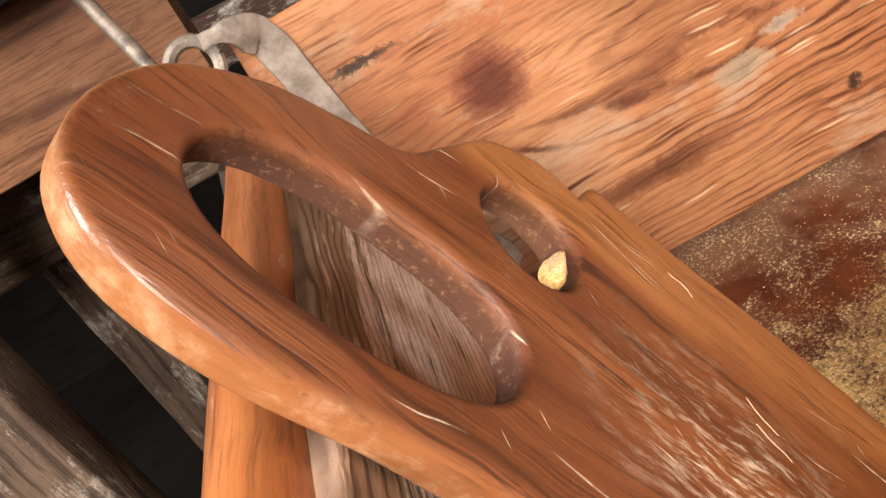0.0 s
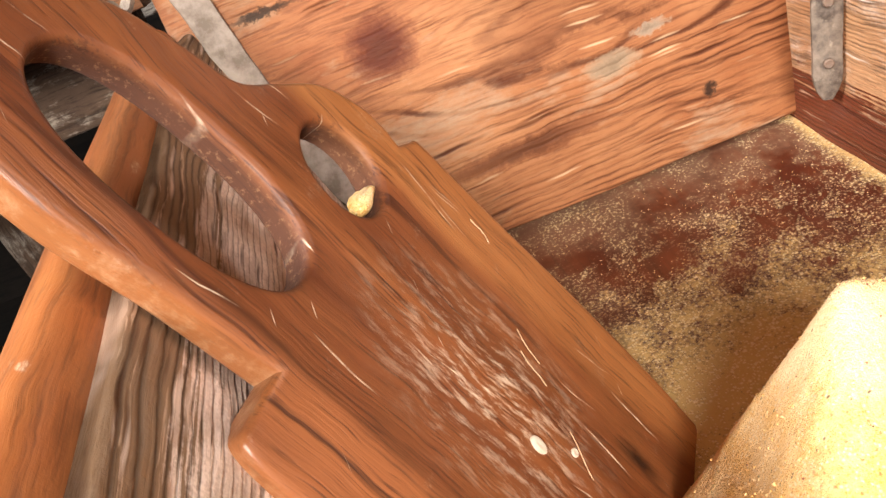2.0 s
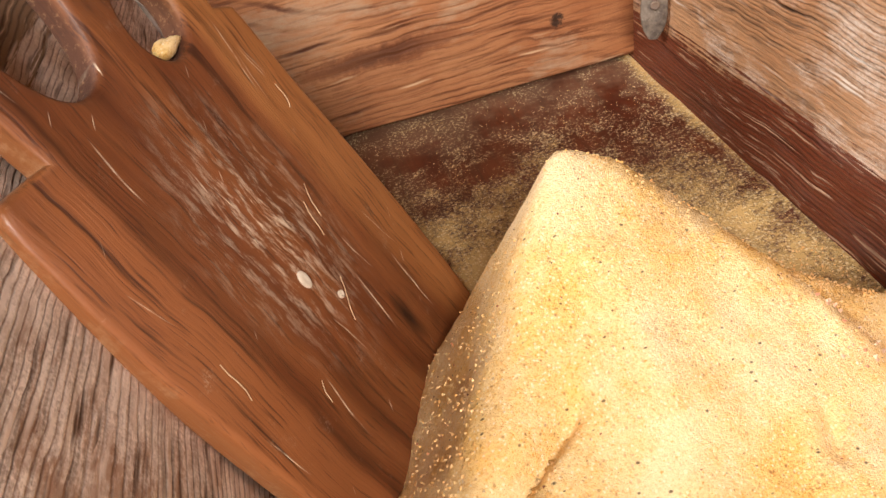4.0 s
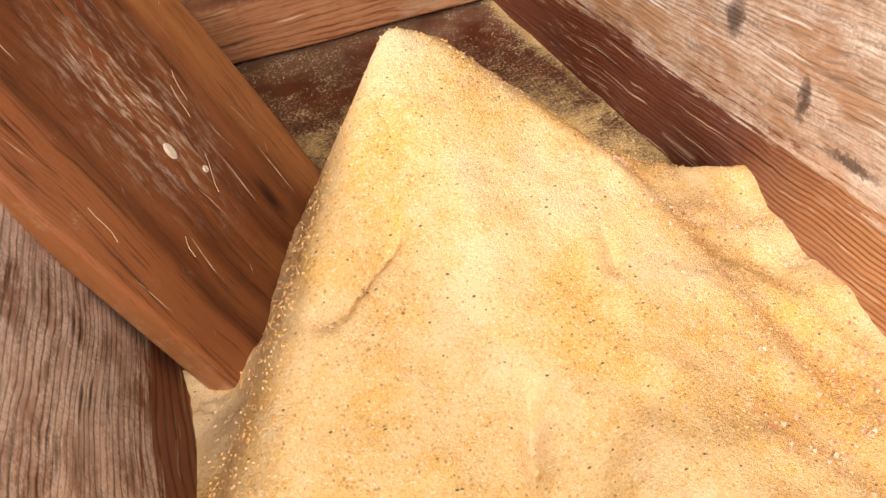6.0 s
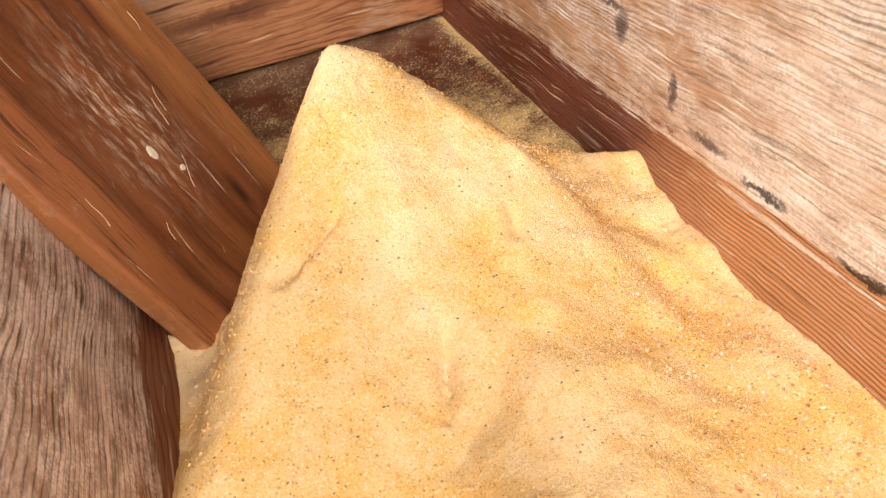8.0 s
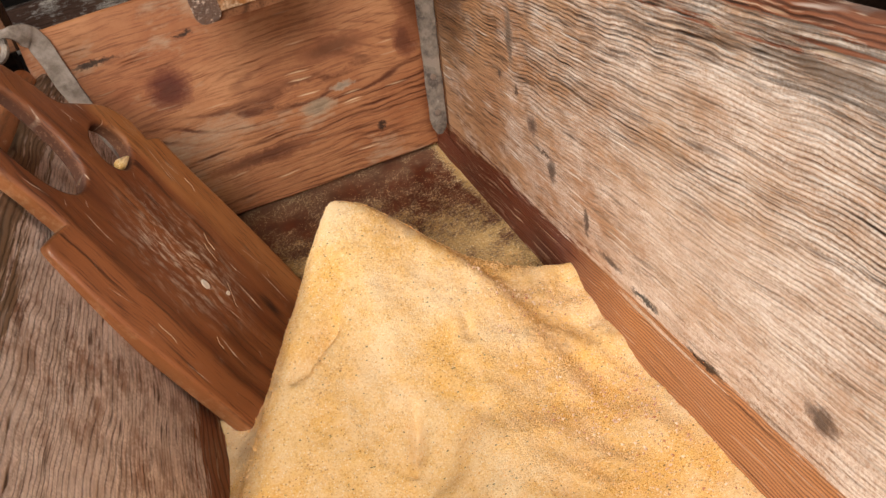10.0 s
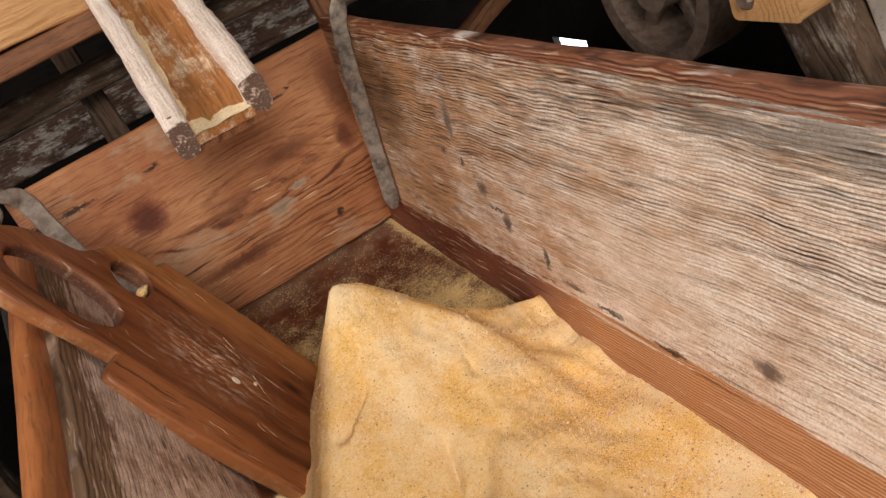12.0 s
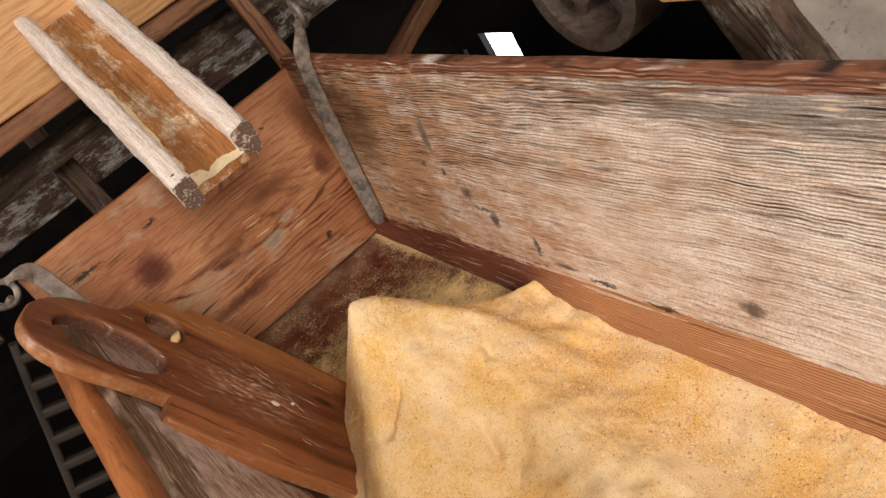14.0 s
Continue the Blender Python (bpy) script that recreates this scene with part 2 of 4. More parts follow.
def trough_floor():
    """Varnished dark red boards under a dull film, smears and specks of meal."""
    k = Nodes("trough floor wood")
    sep = k.tree.nodes.new("ShaderNodeSeparateXYZ")
    k.put(sep.inputs[0], k.coord)
    pores = k.noise(k.scaled(k.coord, (180.0, 9.0, 9.0)), 1.0, 3.0, 0.6)
    patch = k.noise(k.coord, 22.0, 7.0, 0.72)
    c = k.mix(k.ramp(k.noise(k.coord, 16.0, 5.0), (0.35, 0.0), (0.65, 1.0)), (0.065, 0.011, 0.005), (0.15, 0.036, 0.013))
    c = k.mix(k.ramp(pores, (0.3, 0.6), (0.5, 0.0)), c, (0.05, 0.012, 0.006))
    # dull film towards the end board and the left side
    edge = k.math("MAXIMUM", k.ramp(k.math("MULTIPLY_ADD", sep.outputs[1], 8.0, 1.5), (0.0, 0.0), (1.0, 0.30)), k.ramp(k.math("MULTIPLY_ADD", sep.outputs[0], -6.0, -0.6), (0.0, 0.0), (1.0, 0.26)))
    film = k.ramp(k.math("ADD", patch, edge), (0.62, 0.0), (0.82, 0.5))
    c = k.mix(film, c, k.mix(k.noise(k.coord, 150.0, 5.0, 0.7), (0.20, 0.10, 0.055), (0.40, 0.25, 0.15)))
    # yellow smears close to the heap and along the right side board
    near = k.ramp(k.math("MULTIPLY", k.vmath("DISTANCE", k.scaled(k.coord, (1, 1, 0)), (-0.17, -0.42, 0)), 3.0), (0.40, 1.0), (0.98, 0.0))
    strip = k.math("MULTIPLY", k.ramp(k.math("MULTIPLY_ADD", sep.outputs[0], 20.0, 0.7), (0.62, 0.0), (1.0, 1.0)), 0.75)
    grain = k.math("ADD", k.math("MULTIPLY", patch, 0.5), k.math("MULTIPLY", k.noise(k.coord, 300.0, 5.0, 0.8), 0.5))
    rise = k.math("MAXIMUM", near, strip)
    mask = k.ramp(k.math("ADD", grain, k.math("MULTIPLY", rise, 0.23)), (0.58, 0.0), (0.69, 0.9))
    c = k.mix(mask, c, k.mix(k.noise(k.coord, 90.0, 5.0, 0.7), (0.78, 0.54, 0.22), (0.64, 0.39, 0.14)))
    # scattered specks
    seen = k.math("MULTIPLY", k.math("ADD", grains(k, 620.0, 0.55, 0.85), grains(k, 380.0, 0.2, 0.3)), k.ramp(k.math("ADD", patch, k.math("MULTIPLY", rise, 0.2)), (0.45, 0.0), (0.62, 0.9)))
    c = k.mix(seen, c, (0.82, 0.64, 0.36))
    k.bump(k.math("ADD", k.math("MULTIPLY", mask, 0.8), k.math("ADD", k.math("MULTIPLY", pores, 0.3), k.math("MULTIPLY", seen, 0.6))), 0.7, 0.0018)
    return k.finish(c, k.mix(k.math("MAXIMUM", mask, film), (0.36, 0.36, 0.36), (0.92, 0.92, 0.92)))


def paddle_wood():
    """Oiled walnut: dark streaks along the blade, a paler strip on one edge, fine scratches, rubbed-in flour, worn
    rims.
    """
    k = Nodes("walnut paddle wood")
    warp = k.vmath("MULTIPLY", k.vmath("SUBTRACT", k.noise(k.coord, 9.0, 3.0, 0.5, True), (0.5, 0.5, 0.5)), (0.02, 0.024, 0.01))
    vec = k.vmath("ADD", k.coord, warp)
    sep = k.tree.nodes.new("ShaderNodeSeparateXYZ")
    k.put(sep.inputs[0], vec)
    flat = k.tree.nodes.new("ShaderNodeSeparateXYZ")
    k.put(flat.inputs[0], k.coord)
    bands = k.noise(k.scaled(vec, (2.0, 34.0, 34.0)), 1.0, 4.0, 0.6)
    streak = k.noise(k.scaled(vec, (5.0, 150.0, 150.0)), 1.0, 4.0, 0.65)
    pores = k.noise(k.scaled(vec, (22.0, 620.0, 620.0)), 1.0, 2.0, 0.6)
    blotch = k.noise(k.coord, 15.0, 6.0, 0.65)
    c = k.mix(k.ramp(bands, (0.36, 0.0), (0.62, 1.0)), (0.100, 0.027, 0.009), (0.250, 0.084, 0.027))
    c = k.mix(k.ramp(blotch, (0.40, 0.0), (0.66, 0.5)), c, (0.20, 0.055, 0.019))
    # paler strip along one edge, reddish lower strip
    pale_edge = k.ramp(k.math("ADD", sep.outputs[1], k.math("MULTIPLY", sep.outputs[0], -0.05)), (0.046, 0.0), (0.060, 1.0))
    c = k.mix(k.math("MULTIPLY", pale_edge, 0.85), c, k.mix(k.ramp(bands, (0.35, 0.0), (0.65, 1.0)), (0.29, 0.100, 0.030), (0.44, 0.180, 0.058)))
    low = k.math("MULTIPLY", k.ramp(k.math("MULTIPLY", sep.outputs[1], -1.0), (0.076, 0.0), (0.084, 1.0)), k.ramp(k.math("ADD", flat.outputs[0], 0.1), (0.0, 0.0), (0.06, 1.0)))
    c = k.mix(k.math("MULTIPLY", low, 0.75), c, (0.315, 0.105, 0.036))
    seam = k.ramp(k.math("ABSOLUTE", k.math("ADD", sep.outputs[1], 0.077)), (0.0, 0.7), (0.004, 0.0))
    c = k.mix(k.math("MULTIPLY", seam, k.ramp(streak, (0.45, 0.0), (0.6, 1.0))), c, (0.035, 0.010, 0.005))
    c = k.mix(k.math("MULTIPLY", k.ramp(streak, (0.30, 0.85), (0.43, 0.0)), k.math("SUBTRACT", 1.0, k.math("MULTIPLY", pale_edge, 0.6))), c, (0.040, 0.012, 0.006))
    c = k.mix(k.ramp(pores, (0.30, 0.7), (0.44, 0.0)), c, (0.05, 0.014, 0.007))
    # a dark knot low on the blade, with the streaks bent round it
    d = k.vmath("DISTANCE", k.scaled(vec, (40, 120, 0)), (0.135 * 40, 0.03 * 120, 0))
    c = k.mix(k.ramp(d, (0.2, 0.9), (1.0, 0.0)), c, (0.02, 0.008, 0.005))
    # scratches: long thin cells, in two directions, thickest about the rubbed patch
    heart = k.vmath("DISTANCE", k.scaled(k.coord, (0.6, 1, 0)), (0.030 * 0.6, -0.012, 0))
    scar = None
    for turn, scale, wide, low_at in ((5.0, (7.0, 230.0, 0), 0.11, 0.62), (-9.0, (9.0, 300.0, 0), 0.10, 0.74), (34.0, (34.0, 460.0, 0), 0.10, 0.93)):
        m = k.tree.nodes.new("ShaderNodeMapping")
        m.inputs["Rotation"].default_value = (0, 0, radians(turn))
        k.put(m.inputs["Vector"], vec)
        n = k.tree.nodes.new("ShaderNodeTexVoronoi")
        k.put(n.inputs["Vector"], k.scaled(m.outputs[0], scale))
        n.inputs["Scale"].default_value = 1.0
        cell = k.tree.nodes.new("ShaderNodeSeparateColor")
        k.put(cell.inputs[0], n.outputs["Color"])
        line = k.math("MULTIPLY", k.ramp(n.outputs["Distance"], (wide * 0.55, 1.0), (wide * 1.6, 0.0)), k.math("GREATER_THAN", cell.outputs[0], low_at))
        scar = line if scar is None else k.math("MAXIMUM", scar, line)
    where = k.ramp(heart, (0.02, 1.0), (0.10, 0.9), (0.16, 0.4), (0.22, 0.12))
    scar = k.math("MULTIPLY", k.math("MULTIPLY", scar, where), k.ramp(k.noise(k.coord, 45.0, 5.0, 0.7), (0.40, 0.1), (0.58, 1.0)))
    rubbed = k.math("MULTIPLY", k.ramp(k.noise(k.scaled(vec, (45.0, 190.0, 190.0)), 1.0, 6.0, 0.75), (0.50, 0.0), (0.64, 0.75)), k.ramp(heart, (0.006, 1.0), (0.030, 0.45), (0.060, 0.0)))
    dusty = k.math("MULTIPLY", k.ramp(k.noise(k.coord, 24.0, 8.0, 0.75), (0.58, 0.0), (0.76, 0.35)), k.ramp(k.noise(k.coord, 600.0, 3.0, 0.7), (0.46, 0.0), (0.6, 1.0)))
    white = k.math("MAXIMUM", scar, k.math("MAXIMUM", rubbed, dusty))
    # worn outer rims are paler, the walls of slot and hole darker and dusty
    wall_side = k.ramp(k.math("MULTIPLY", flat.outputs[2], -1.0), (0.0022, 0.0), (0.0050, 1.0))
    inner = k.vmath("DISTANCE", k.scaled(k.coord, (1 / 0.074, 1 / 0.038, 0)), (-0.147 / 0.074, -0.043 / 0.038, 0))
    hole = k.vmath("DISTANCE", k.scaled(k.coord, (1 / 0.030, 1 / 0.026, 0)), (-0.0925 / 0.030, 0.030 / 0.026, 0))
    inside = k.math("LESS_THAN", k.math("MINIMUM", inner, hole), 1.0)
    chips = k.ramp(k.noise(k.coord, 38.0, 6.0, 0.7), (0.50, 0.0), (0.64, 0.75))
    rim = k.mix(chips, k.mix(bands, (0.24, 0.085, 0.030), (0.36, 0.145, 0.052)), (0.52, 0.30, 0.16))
    recess_tone = k.mix(k.ramp(k.noise(k.coord, 260.0, 5.0, 0.75), (0.55, 0.0), (0.70, 0.6)), (0.050, 0.017, 0.008), (0.34, 0.19, 0.095))
    c = k.mix(k.math("MULTIPLY", wall_side, 0.85), c, k.mix(inside, rim, recess_tone))
    c = k.mix(k.math("MULTIPLY", white, k.math("SUBTRACT", 1.0, k.math("MULTIPLY", wall_side, 0.8))), c, (0.86, 0.68, 0.50))
    k.bump(k.math("ADD", k.math("MULTIPLY", streak, 0.5), k.math("ADD", k.math("MULTIPLY", pores, 0.3), k.math("ADD", k.math("MULTIPLY", blotch, 0.5), k.math("MULTIPLY", white, 0.25)))), 0.8, 0.0011)
    k.bsdf.inputs["Specular IOR Level"].default_value = 0.42
    return k.finish(c, k.mix(k.math("MAXIMUM", white, k.math("MULTIPLY", inside, wall_side)), (0.37, 0.37, 0.37), (0.9, 0.9, 0.9)))


FLOUR = (0.86, 0.72, 0.52)
BLACK = (0.02, 0.014, 0.011)
M_END = wood("end board pine", (0.43, 0.195, 0.088), (0.28, 0.098, 0.038), (0.085, 0.024, 0.010), rings=15, wide=9, along=2.2, linear=88, thin=0.85, lines=1.0, pore=0.6, fade=(0.085, -0.02, 0.25), stain=(0.40, 0.27, 0.175), stain_at=(0.53, 0.63),
             marks=((0.382, 0.036, 0.034, 0.032, (0.10, 0.016, 0.008)), (0.128, -0.1035, 0.007, 0.006, BLACK), (0.458, 0.0975, 0.034, 0.004, BLACK),
                    (0.13, 0.0975, 0.016, 0.0035, BLACK), (0.105, 0.1045, 0.008, 0.003, BLACK), (0.34, 0.0975, 0.014, 0.003, BLACK), (0.205, -0.0505, 0.028, 0.012, (0.40, 0.29, 0.19)), (0.165, -0.0325, 0.020, 0.006, (0.42, 0.32, 0.23)),
                    # reddish corner marks: board's own tint plus chute shade put into the colour
                    (0.25, 0.1075, 0.05, 0.02, (0.30, 0.10, 0.04)), (0.06, -0.0005, 0.02, 0.03, (0.16, 0.045, 0.02)), (0.035, 0.06, 0.03, 0.08, (0.20, 0.065, 0.025)), (0.16, 0.02, 0.06, 0.018, (0.24, 0.085, 0.035)), (0.30, -0.09, 0.09, 0.012, (0.19, 0.065, 0.028))),
             dashes=((9.0, 150.0, 0.26, 0.5, (0.075, 0.020, 0.008), 0.05, -0.05), (14.0, 260.0, 0.22, 0.35, (0.13, 0.04, 0.015), 0.2, 0.15), (16.0, 210.0, 0.2, 0.2, (0.60, 0.40, 0.24), 0.12, -0.02)),
             rough=0.52, gloss=0.14, seed=3.1)
GOUGE = (0.15, 0.095, 0.07)
M_SIDE = wood("weathered side board", (0.52, 0.285, 0.14), (0.40, 0.185, 0.082), (0.035, 0.016, 0.009), rings=5, wide=5, along=0.8, linear=270, lines=1.0, thin=1.15, stain=(0.58, 0.43, 0.32),
              stain_at=(0.32, 0.74), dust=(0.82, 0.72, 0.63), dust_at=(0.50, 0.76), dust_scale=14.0, along_dust=(0.3, 1.0, 0.24), rough=0.55, relief=0.002, pore=0.8, fade=(-0.06, 0.06, 0.3),
              below=(-0.098, (0.14, 0.026, 0.010), (0.52, 0.225, 0.085), 0.62), above=(0.171, (0.14, 0.035, 0.016), (0.30, 0.11, 0.05)), soot=(0.03, 0.15, 0.25, (0.035, 0.027, 0.022)),
              marks=((0.481, -0.037, 0.011, 0.014, GOUGE), (0.46, -0.024, 0.03, 0.003, GOUGE), (0.875, -0.059, 0.017, 0.012, GOUGE), (0.350, 0.030, 0.006, 0.006, GOUGE), (0.395, 0.024, 0.007, 0.007, GOUGE),
                     (0.435, -0.003, 0.014, 0.013, (0.16, 0.10, 0.075)), (0.385, 0.080, 0.010, 0.038, (0.26, 0.18, 0.13)), (0.553, -0.062, 0.007, 0.016, GOUGE), (0.60, -0.080, 0.026, 0.004, GOUGE), (0.66, -0.088, 0.03, 0.003, BLACK),
                     (0.75, -0.095, 0.03, 0.003, BLACK)),
              dashes=((13.0, 270.0, 0.22, 0.3, (0.80, 0.71, 0.62), -0.1, -0.04), (10.0, 270.0, 0.25, 0.7, (0.034, 0.015, 0.008), -0.035, 0.075), (9.0, 150.0, 0.16, 0.13, (0.055, 0.028, 0.016), -0.12, -0.09),
                      (22.0, 330.0, 0.26, 0.5, (0.026, 0.018, 0.014), 0.07, 0.15), (7.0, 480.0, 0.22, 0.3, (0.66, 0.42, 0.27), -0.085, -0.105), (6.0, 330.0, 0.24, 0.5, (0.075, 0.016, 0.007), -0.07, -0.10), (20.0, 200.0, 0.24, 0.3, (0.72, 0.52, 0.34), 0.14, 0.165)), seed=7.7)
# above: a darker brown band along the top, next to the rail
M_SIDE_L = wood("floury side board", (0.46, 0.27, 0.18), (0.30, 0.145, 0.085), (0.06, 0.027, 0.015), rings=12, wide=12, along=2.0, linear=210, thin=0.6, lines=0.8, stain=(0.60, 0.45, 0.36),
                stain_at=(0.43, 0.57), dust=(0.86, 0.70, 0.60), dust_at=(0.41, 0.56), dust_scale=34.0, rough=0.6, relief=0.002, pore=0.9, above=(0.122, (0.16, 0.085, 0.042), (0.29, 0.175, 0.095)), below=(-0.086, (0.22, 0.055, 0.020), (0.36, 0.135, 0.055)),
                dashes=((20.0, 230.0, 0.28, 0.5, (0.76, 0.59, 0.49), -0.10, -0.05), (22.0, 260.0, 0.27, 0.42, (0.085, 0.038, 0.020), -0.15, -0.03), (11.0, 190.0, 0.22, 0.2, (0.66, 0.46, 0.34), -0.2, -0.19)), seed=5.2)
M_RAIL = wood("varnished rail wood", (0.46, 0.165, 0.05), (0.33, 0.09, 0.028), (0.10, 0.03, 0.012), rings=6, lines=0.5, dust=FLOUR, dust_at=(0.62, 0.76), dust_scale=30.0, rough=0.36, relief=0.0008, gloss=0.5, seed=9.4)
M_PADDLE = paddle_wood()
M_CHUTE = wood("chute wood", (0.50, 0.22, 0.07), (0.36, 0.14, 0.045), (0.14, 0.05, 0.02), rings=8, linear=40, lines=0.5, dust=FLOUR, dust_at=(0.50, 0.62), dust_scale=12.0, rough=0.45, seed=4.4)
M_DUSTY = wood("flour caked wood", (0.74, 0.56, 0.45), (0.58, 0.38, 0.27), (0.22, 0.10, 0.05), rings=8, lines=0.2, pore=0.12, dust=(0.92, 0.79, 0.69), dust_at=(0.24, 0.42), dust_scale=25.0, rough=0.8, relief=0.004, marks=((0.0, 0.0, 0.0035, 0.05, (0.17, 0.07, 0.035)),), seed=6.4)
M_BEAM = wood("old grey beam", (0.20, 0.125, 0.08), (0.085, 0.05, 0.034), (0.03, 0.018, 0.012), rings=8, linear=40, dust=(0.58, 0.49, 0.40), dust_at=(0.53, 0.64), rough=0.75, relief=0.003, seed=8.1)
M_SMEAR = wood("flour smeared beam", (0.20, 0.11, 0.075), (0.10, 0.05, 0.035), (0.04, 0.02, 0.014), rings=8, dust=(0.80, 0.72, 0.63), dust_at=(0.48, 0.57), dust_scale=14.0, rough=0.75, relief=0.003, seed=3.8)
M_PALE = wood("pale new pine", (0.70, 0.40, 0.18), (0.60, 0.31, 0.125), (0.40, 0.17, 0.06), rings=8, wide=8, linear=70, lines=0.6, rough=0.5, seed=0.9)
M_BROWN = wood("brown beam wood", (0.34, 0.155, 0.075), (0.22, 0.09, 0.042), (0.07, 0.026, 0.013), rings=8, linear=40, dust=(0.5, 0.36, 0.26), dust_at=(0.6, 0.75), rough=0.6, seed=2.9)
# near-black: the unlit background's darkness is put into this colour
M_DARK = wood("near-black room boards", (0.016, 0.011, 0.008), (0.008, 0.006, 0.005), (0.004, 0.003, 0.003), rings=6, rough=0.9, seed=1.1)
M_CHAIN = wood("near-black chain wood", (0.05, 0.036, 0.027), (0.022, 0.016, 0.012), (0.01, 0.007, 0.005), rings=6, rough=0.6, dust=(0.16, 0.13, 0.10), dust_at=(0.55, 0.7), seed=1.7)
M_IRON = metal("worn iron", (0.27, 0.215, 0.17), (0.055, 0.038, 0.029), 0.5)
M_PALE_IRON = metal("floury iron", (0.45, 0.375, 0.32), (0.20, 0.155, 0.12), 0.7)
M_RUST = metal("dusty cast iron", (0.24, 0.17, 0.13), (0.10, 0.063, 0.044), 0.6)
M_FLOOR = trough_floor()
M_MEAL = meal("maize meal", (0.945, 0.70, 0.40), (0.875, 0.49, 0.10))


# ---- helpers for shapes ----
def part(name, bm, material, parent=None, label="", m=None):
    """Links bm as one mesh, under parent if there is one; m: its pose in the world."""
    for f in bm.faces:
        f.smooth = True
    mesh = bpy.data.meshes.new(name)
    bm.to_mesh(mesh)
    bm.free()
    mesh.materials.append(material)
    mesh.set_sharp_from_angle(angle=radians(42))
    ob = new(name, mesh)
    if parent:
        ob.parent = parent
    m = m if m is not None else Matrix()
    ob.matrix_basis = parent_free(parent).inverted() @ m if parent else m
    return tagged(ob, label)


def parent_free(ob):
    """The pose of a thing or part in the world before the first update."""
    return parent_free(ob.parent) @ ob.matrix_basis if ob.parent else ob.matrix_basis.copy()


def empty(name, place, label, category, group="", kind=""):
    ob = new(name)
    ob.matrix_basis = Matrix.Translation(place)
    ob.empty_display_size = 0.05
    return tagged(ob, label, category, group, kind)


def axes(origin, x, y):
    """A pose with its X along x and its Y near y."""
    x = Vector(x).normalized()
    z = x.cross(Vector(y)).normalized()
    y = z.cross(x)
    return Matrix.Translation(origin) @ Matrix((x, y, z)).transposed().to_4x4()


def rounded(w, h, r, n=3):
    """A rectangle w x h about the origin with rounded corners."""
    pts = []
    for cx, cy, a0 in ((w / 2 - r, h / 2 - r, 0), (-w / 2 + r, h / 2 - r, 90), (-w / 2 + r, -h / 2 + r, 180), (w / 2 - r, -h / 2 + r, 270)):
        for i in range(n + 1):
            a = radians(a0 + 90 * i / n)
            pts.append((cx + r * math.cos(a), cy + r * math.sin(a)))
    return pts


def sweep(profile, length, steps, wobble=0.0, seed=0.0, taper=0.0, crust=0.0):
    """The profile drawn along X, with an uneven, worn surface."""
    bm = bmesh.new()
    rings = []
    for i in range(steps + 1):
        x = length * i / steps
        ring = []
        for a, b in profile:
            s = 1 - taper * i / steps
            d = noise.noise_vector((x * 9 + seed, a * 14, b * 14 + seed)) * wobble + noise.noise_vector((x * 110 + seed, a * 120, b * 120)) * crust + noise.noise_vector((x * 45, a * 50 + seed, b * 50)) * crust
            ring.append(bm.verts.new((x + (d.x if i in (0, steps) else 0), a * s + d.y, b * s + d.z)))
        rings.append(ring)
    n = len(profile)
    for p, q in zip(rings, rings[1:]):
        for j in range(n):
            bm.faces.new((p[j], p[(j + 1) % n], q[(j + 1) % n], q[j]))
    bm.faces.new(rings[0][::-1])
    bm.faces.new(rings[-1])
    bmesh.ops.recalc_face_normals(bm, faces=bm.faces)
    return bm


def beam(name, a, b, side, w, h, material, parent=None, label="", r=0.004, wobble=0.0015, steps=24):
    """A bar from a to b; w is its size along side, h across."""
    a, b = Vector(a), Vector(b)
    m = axes(a, b - a, side)
    return part(name, sweep(rounded(w, h, min(r, w * 0.45, h * 0.45)), (b - a).length, steps, wobble, seed=a.x * 7 + a.z), material, parent, label, m)


def tube(points, radius, sides=8, flat=1.0):
    """A round bar along points, by parallel transport."""
    bm = bmesh.new()
    pts = [Vector(p) for p in points]
    ref = Vector((0.13, 0.31, 0.94))
    rings = []
    for i, p in enumerate(pts):
        t = (pts[min(i + 1, len(pts) - 1)] - pts[max(i - 1, 0)]).normalized()
        u = (ref - t * ref.dot(t)).normalized()
        ref = u
        v = t.cross(u)
        rings.append([bm.verts.new(p + u * radius * flat * math.cos(2 * math.pi * j / sides) + v * radius * math.sin(2 * math.pi * j / sides)) for j in range(sides)])
    for p, q in zip(rings, rings[1:]):
        for j in range(sides):
            bm.faces.new((p[j], p[(j + 1) % sides], q[(j + 1) % sides], q[j]))
    bm.faces.new(rings[0][::-1])
    bm.faces.new(rings[-1])
    bmesh.ops.recalc_face_normals(bm, faces=bm.faces)
    return bm


def smooth_path(points, n=8):
    """Points on a rounded curve through a few given ones."""
    p = [Vector(q) for q in points]
    p = [p[0] * 2 - p[1], *p, p[-1] * 2 - p[-2]]
    out = []
    for i in range(1, len(p) - 2):
        for j in range(n):
            t = j / n
            out.append(0.5 * (2 * p[i] + (p[i + 1] - p[i - 1]) * t + (2 * p[i - 1] - 5 * p[i] + 4 * p[i + 1] - p[i + 2]) * t * t + (3 * p[i] - p[i - 1] - 3 * p[i + 1] + p[i + 2]) * t ** 3))
    return out + [p[-2]]


# ---- the mill room ----
# added room shell, painted near-black for the unlit depth behind the trough
FLOOR_Z, CEIL_Z = -1.02, 2.25
X0, X1, Y0, Y1 = -2.6, 1.9, -3.1, 2.9


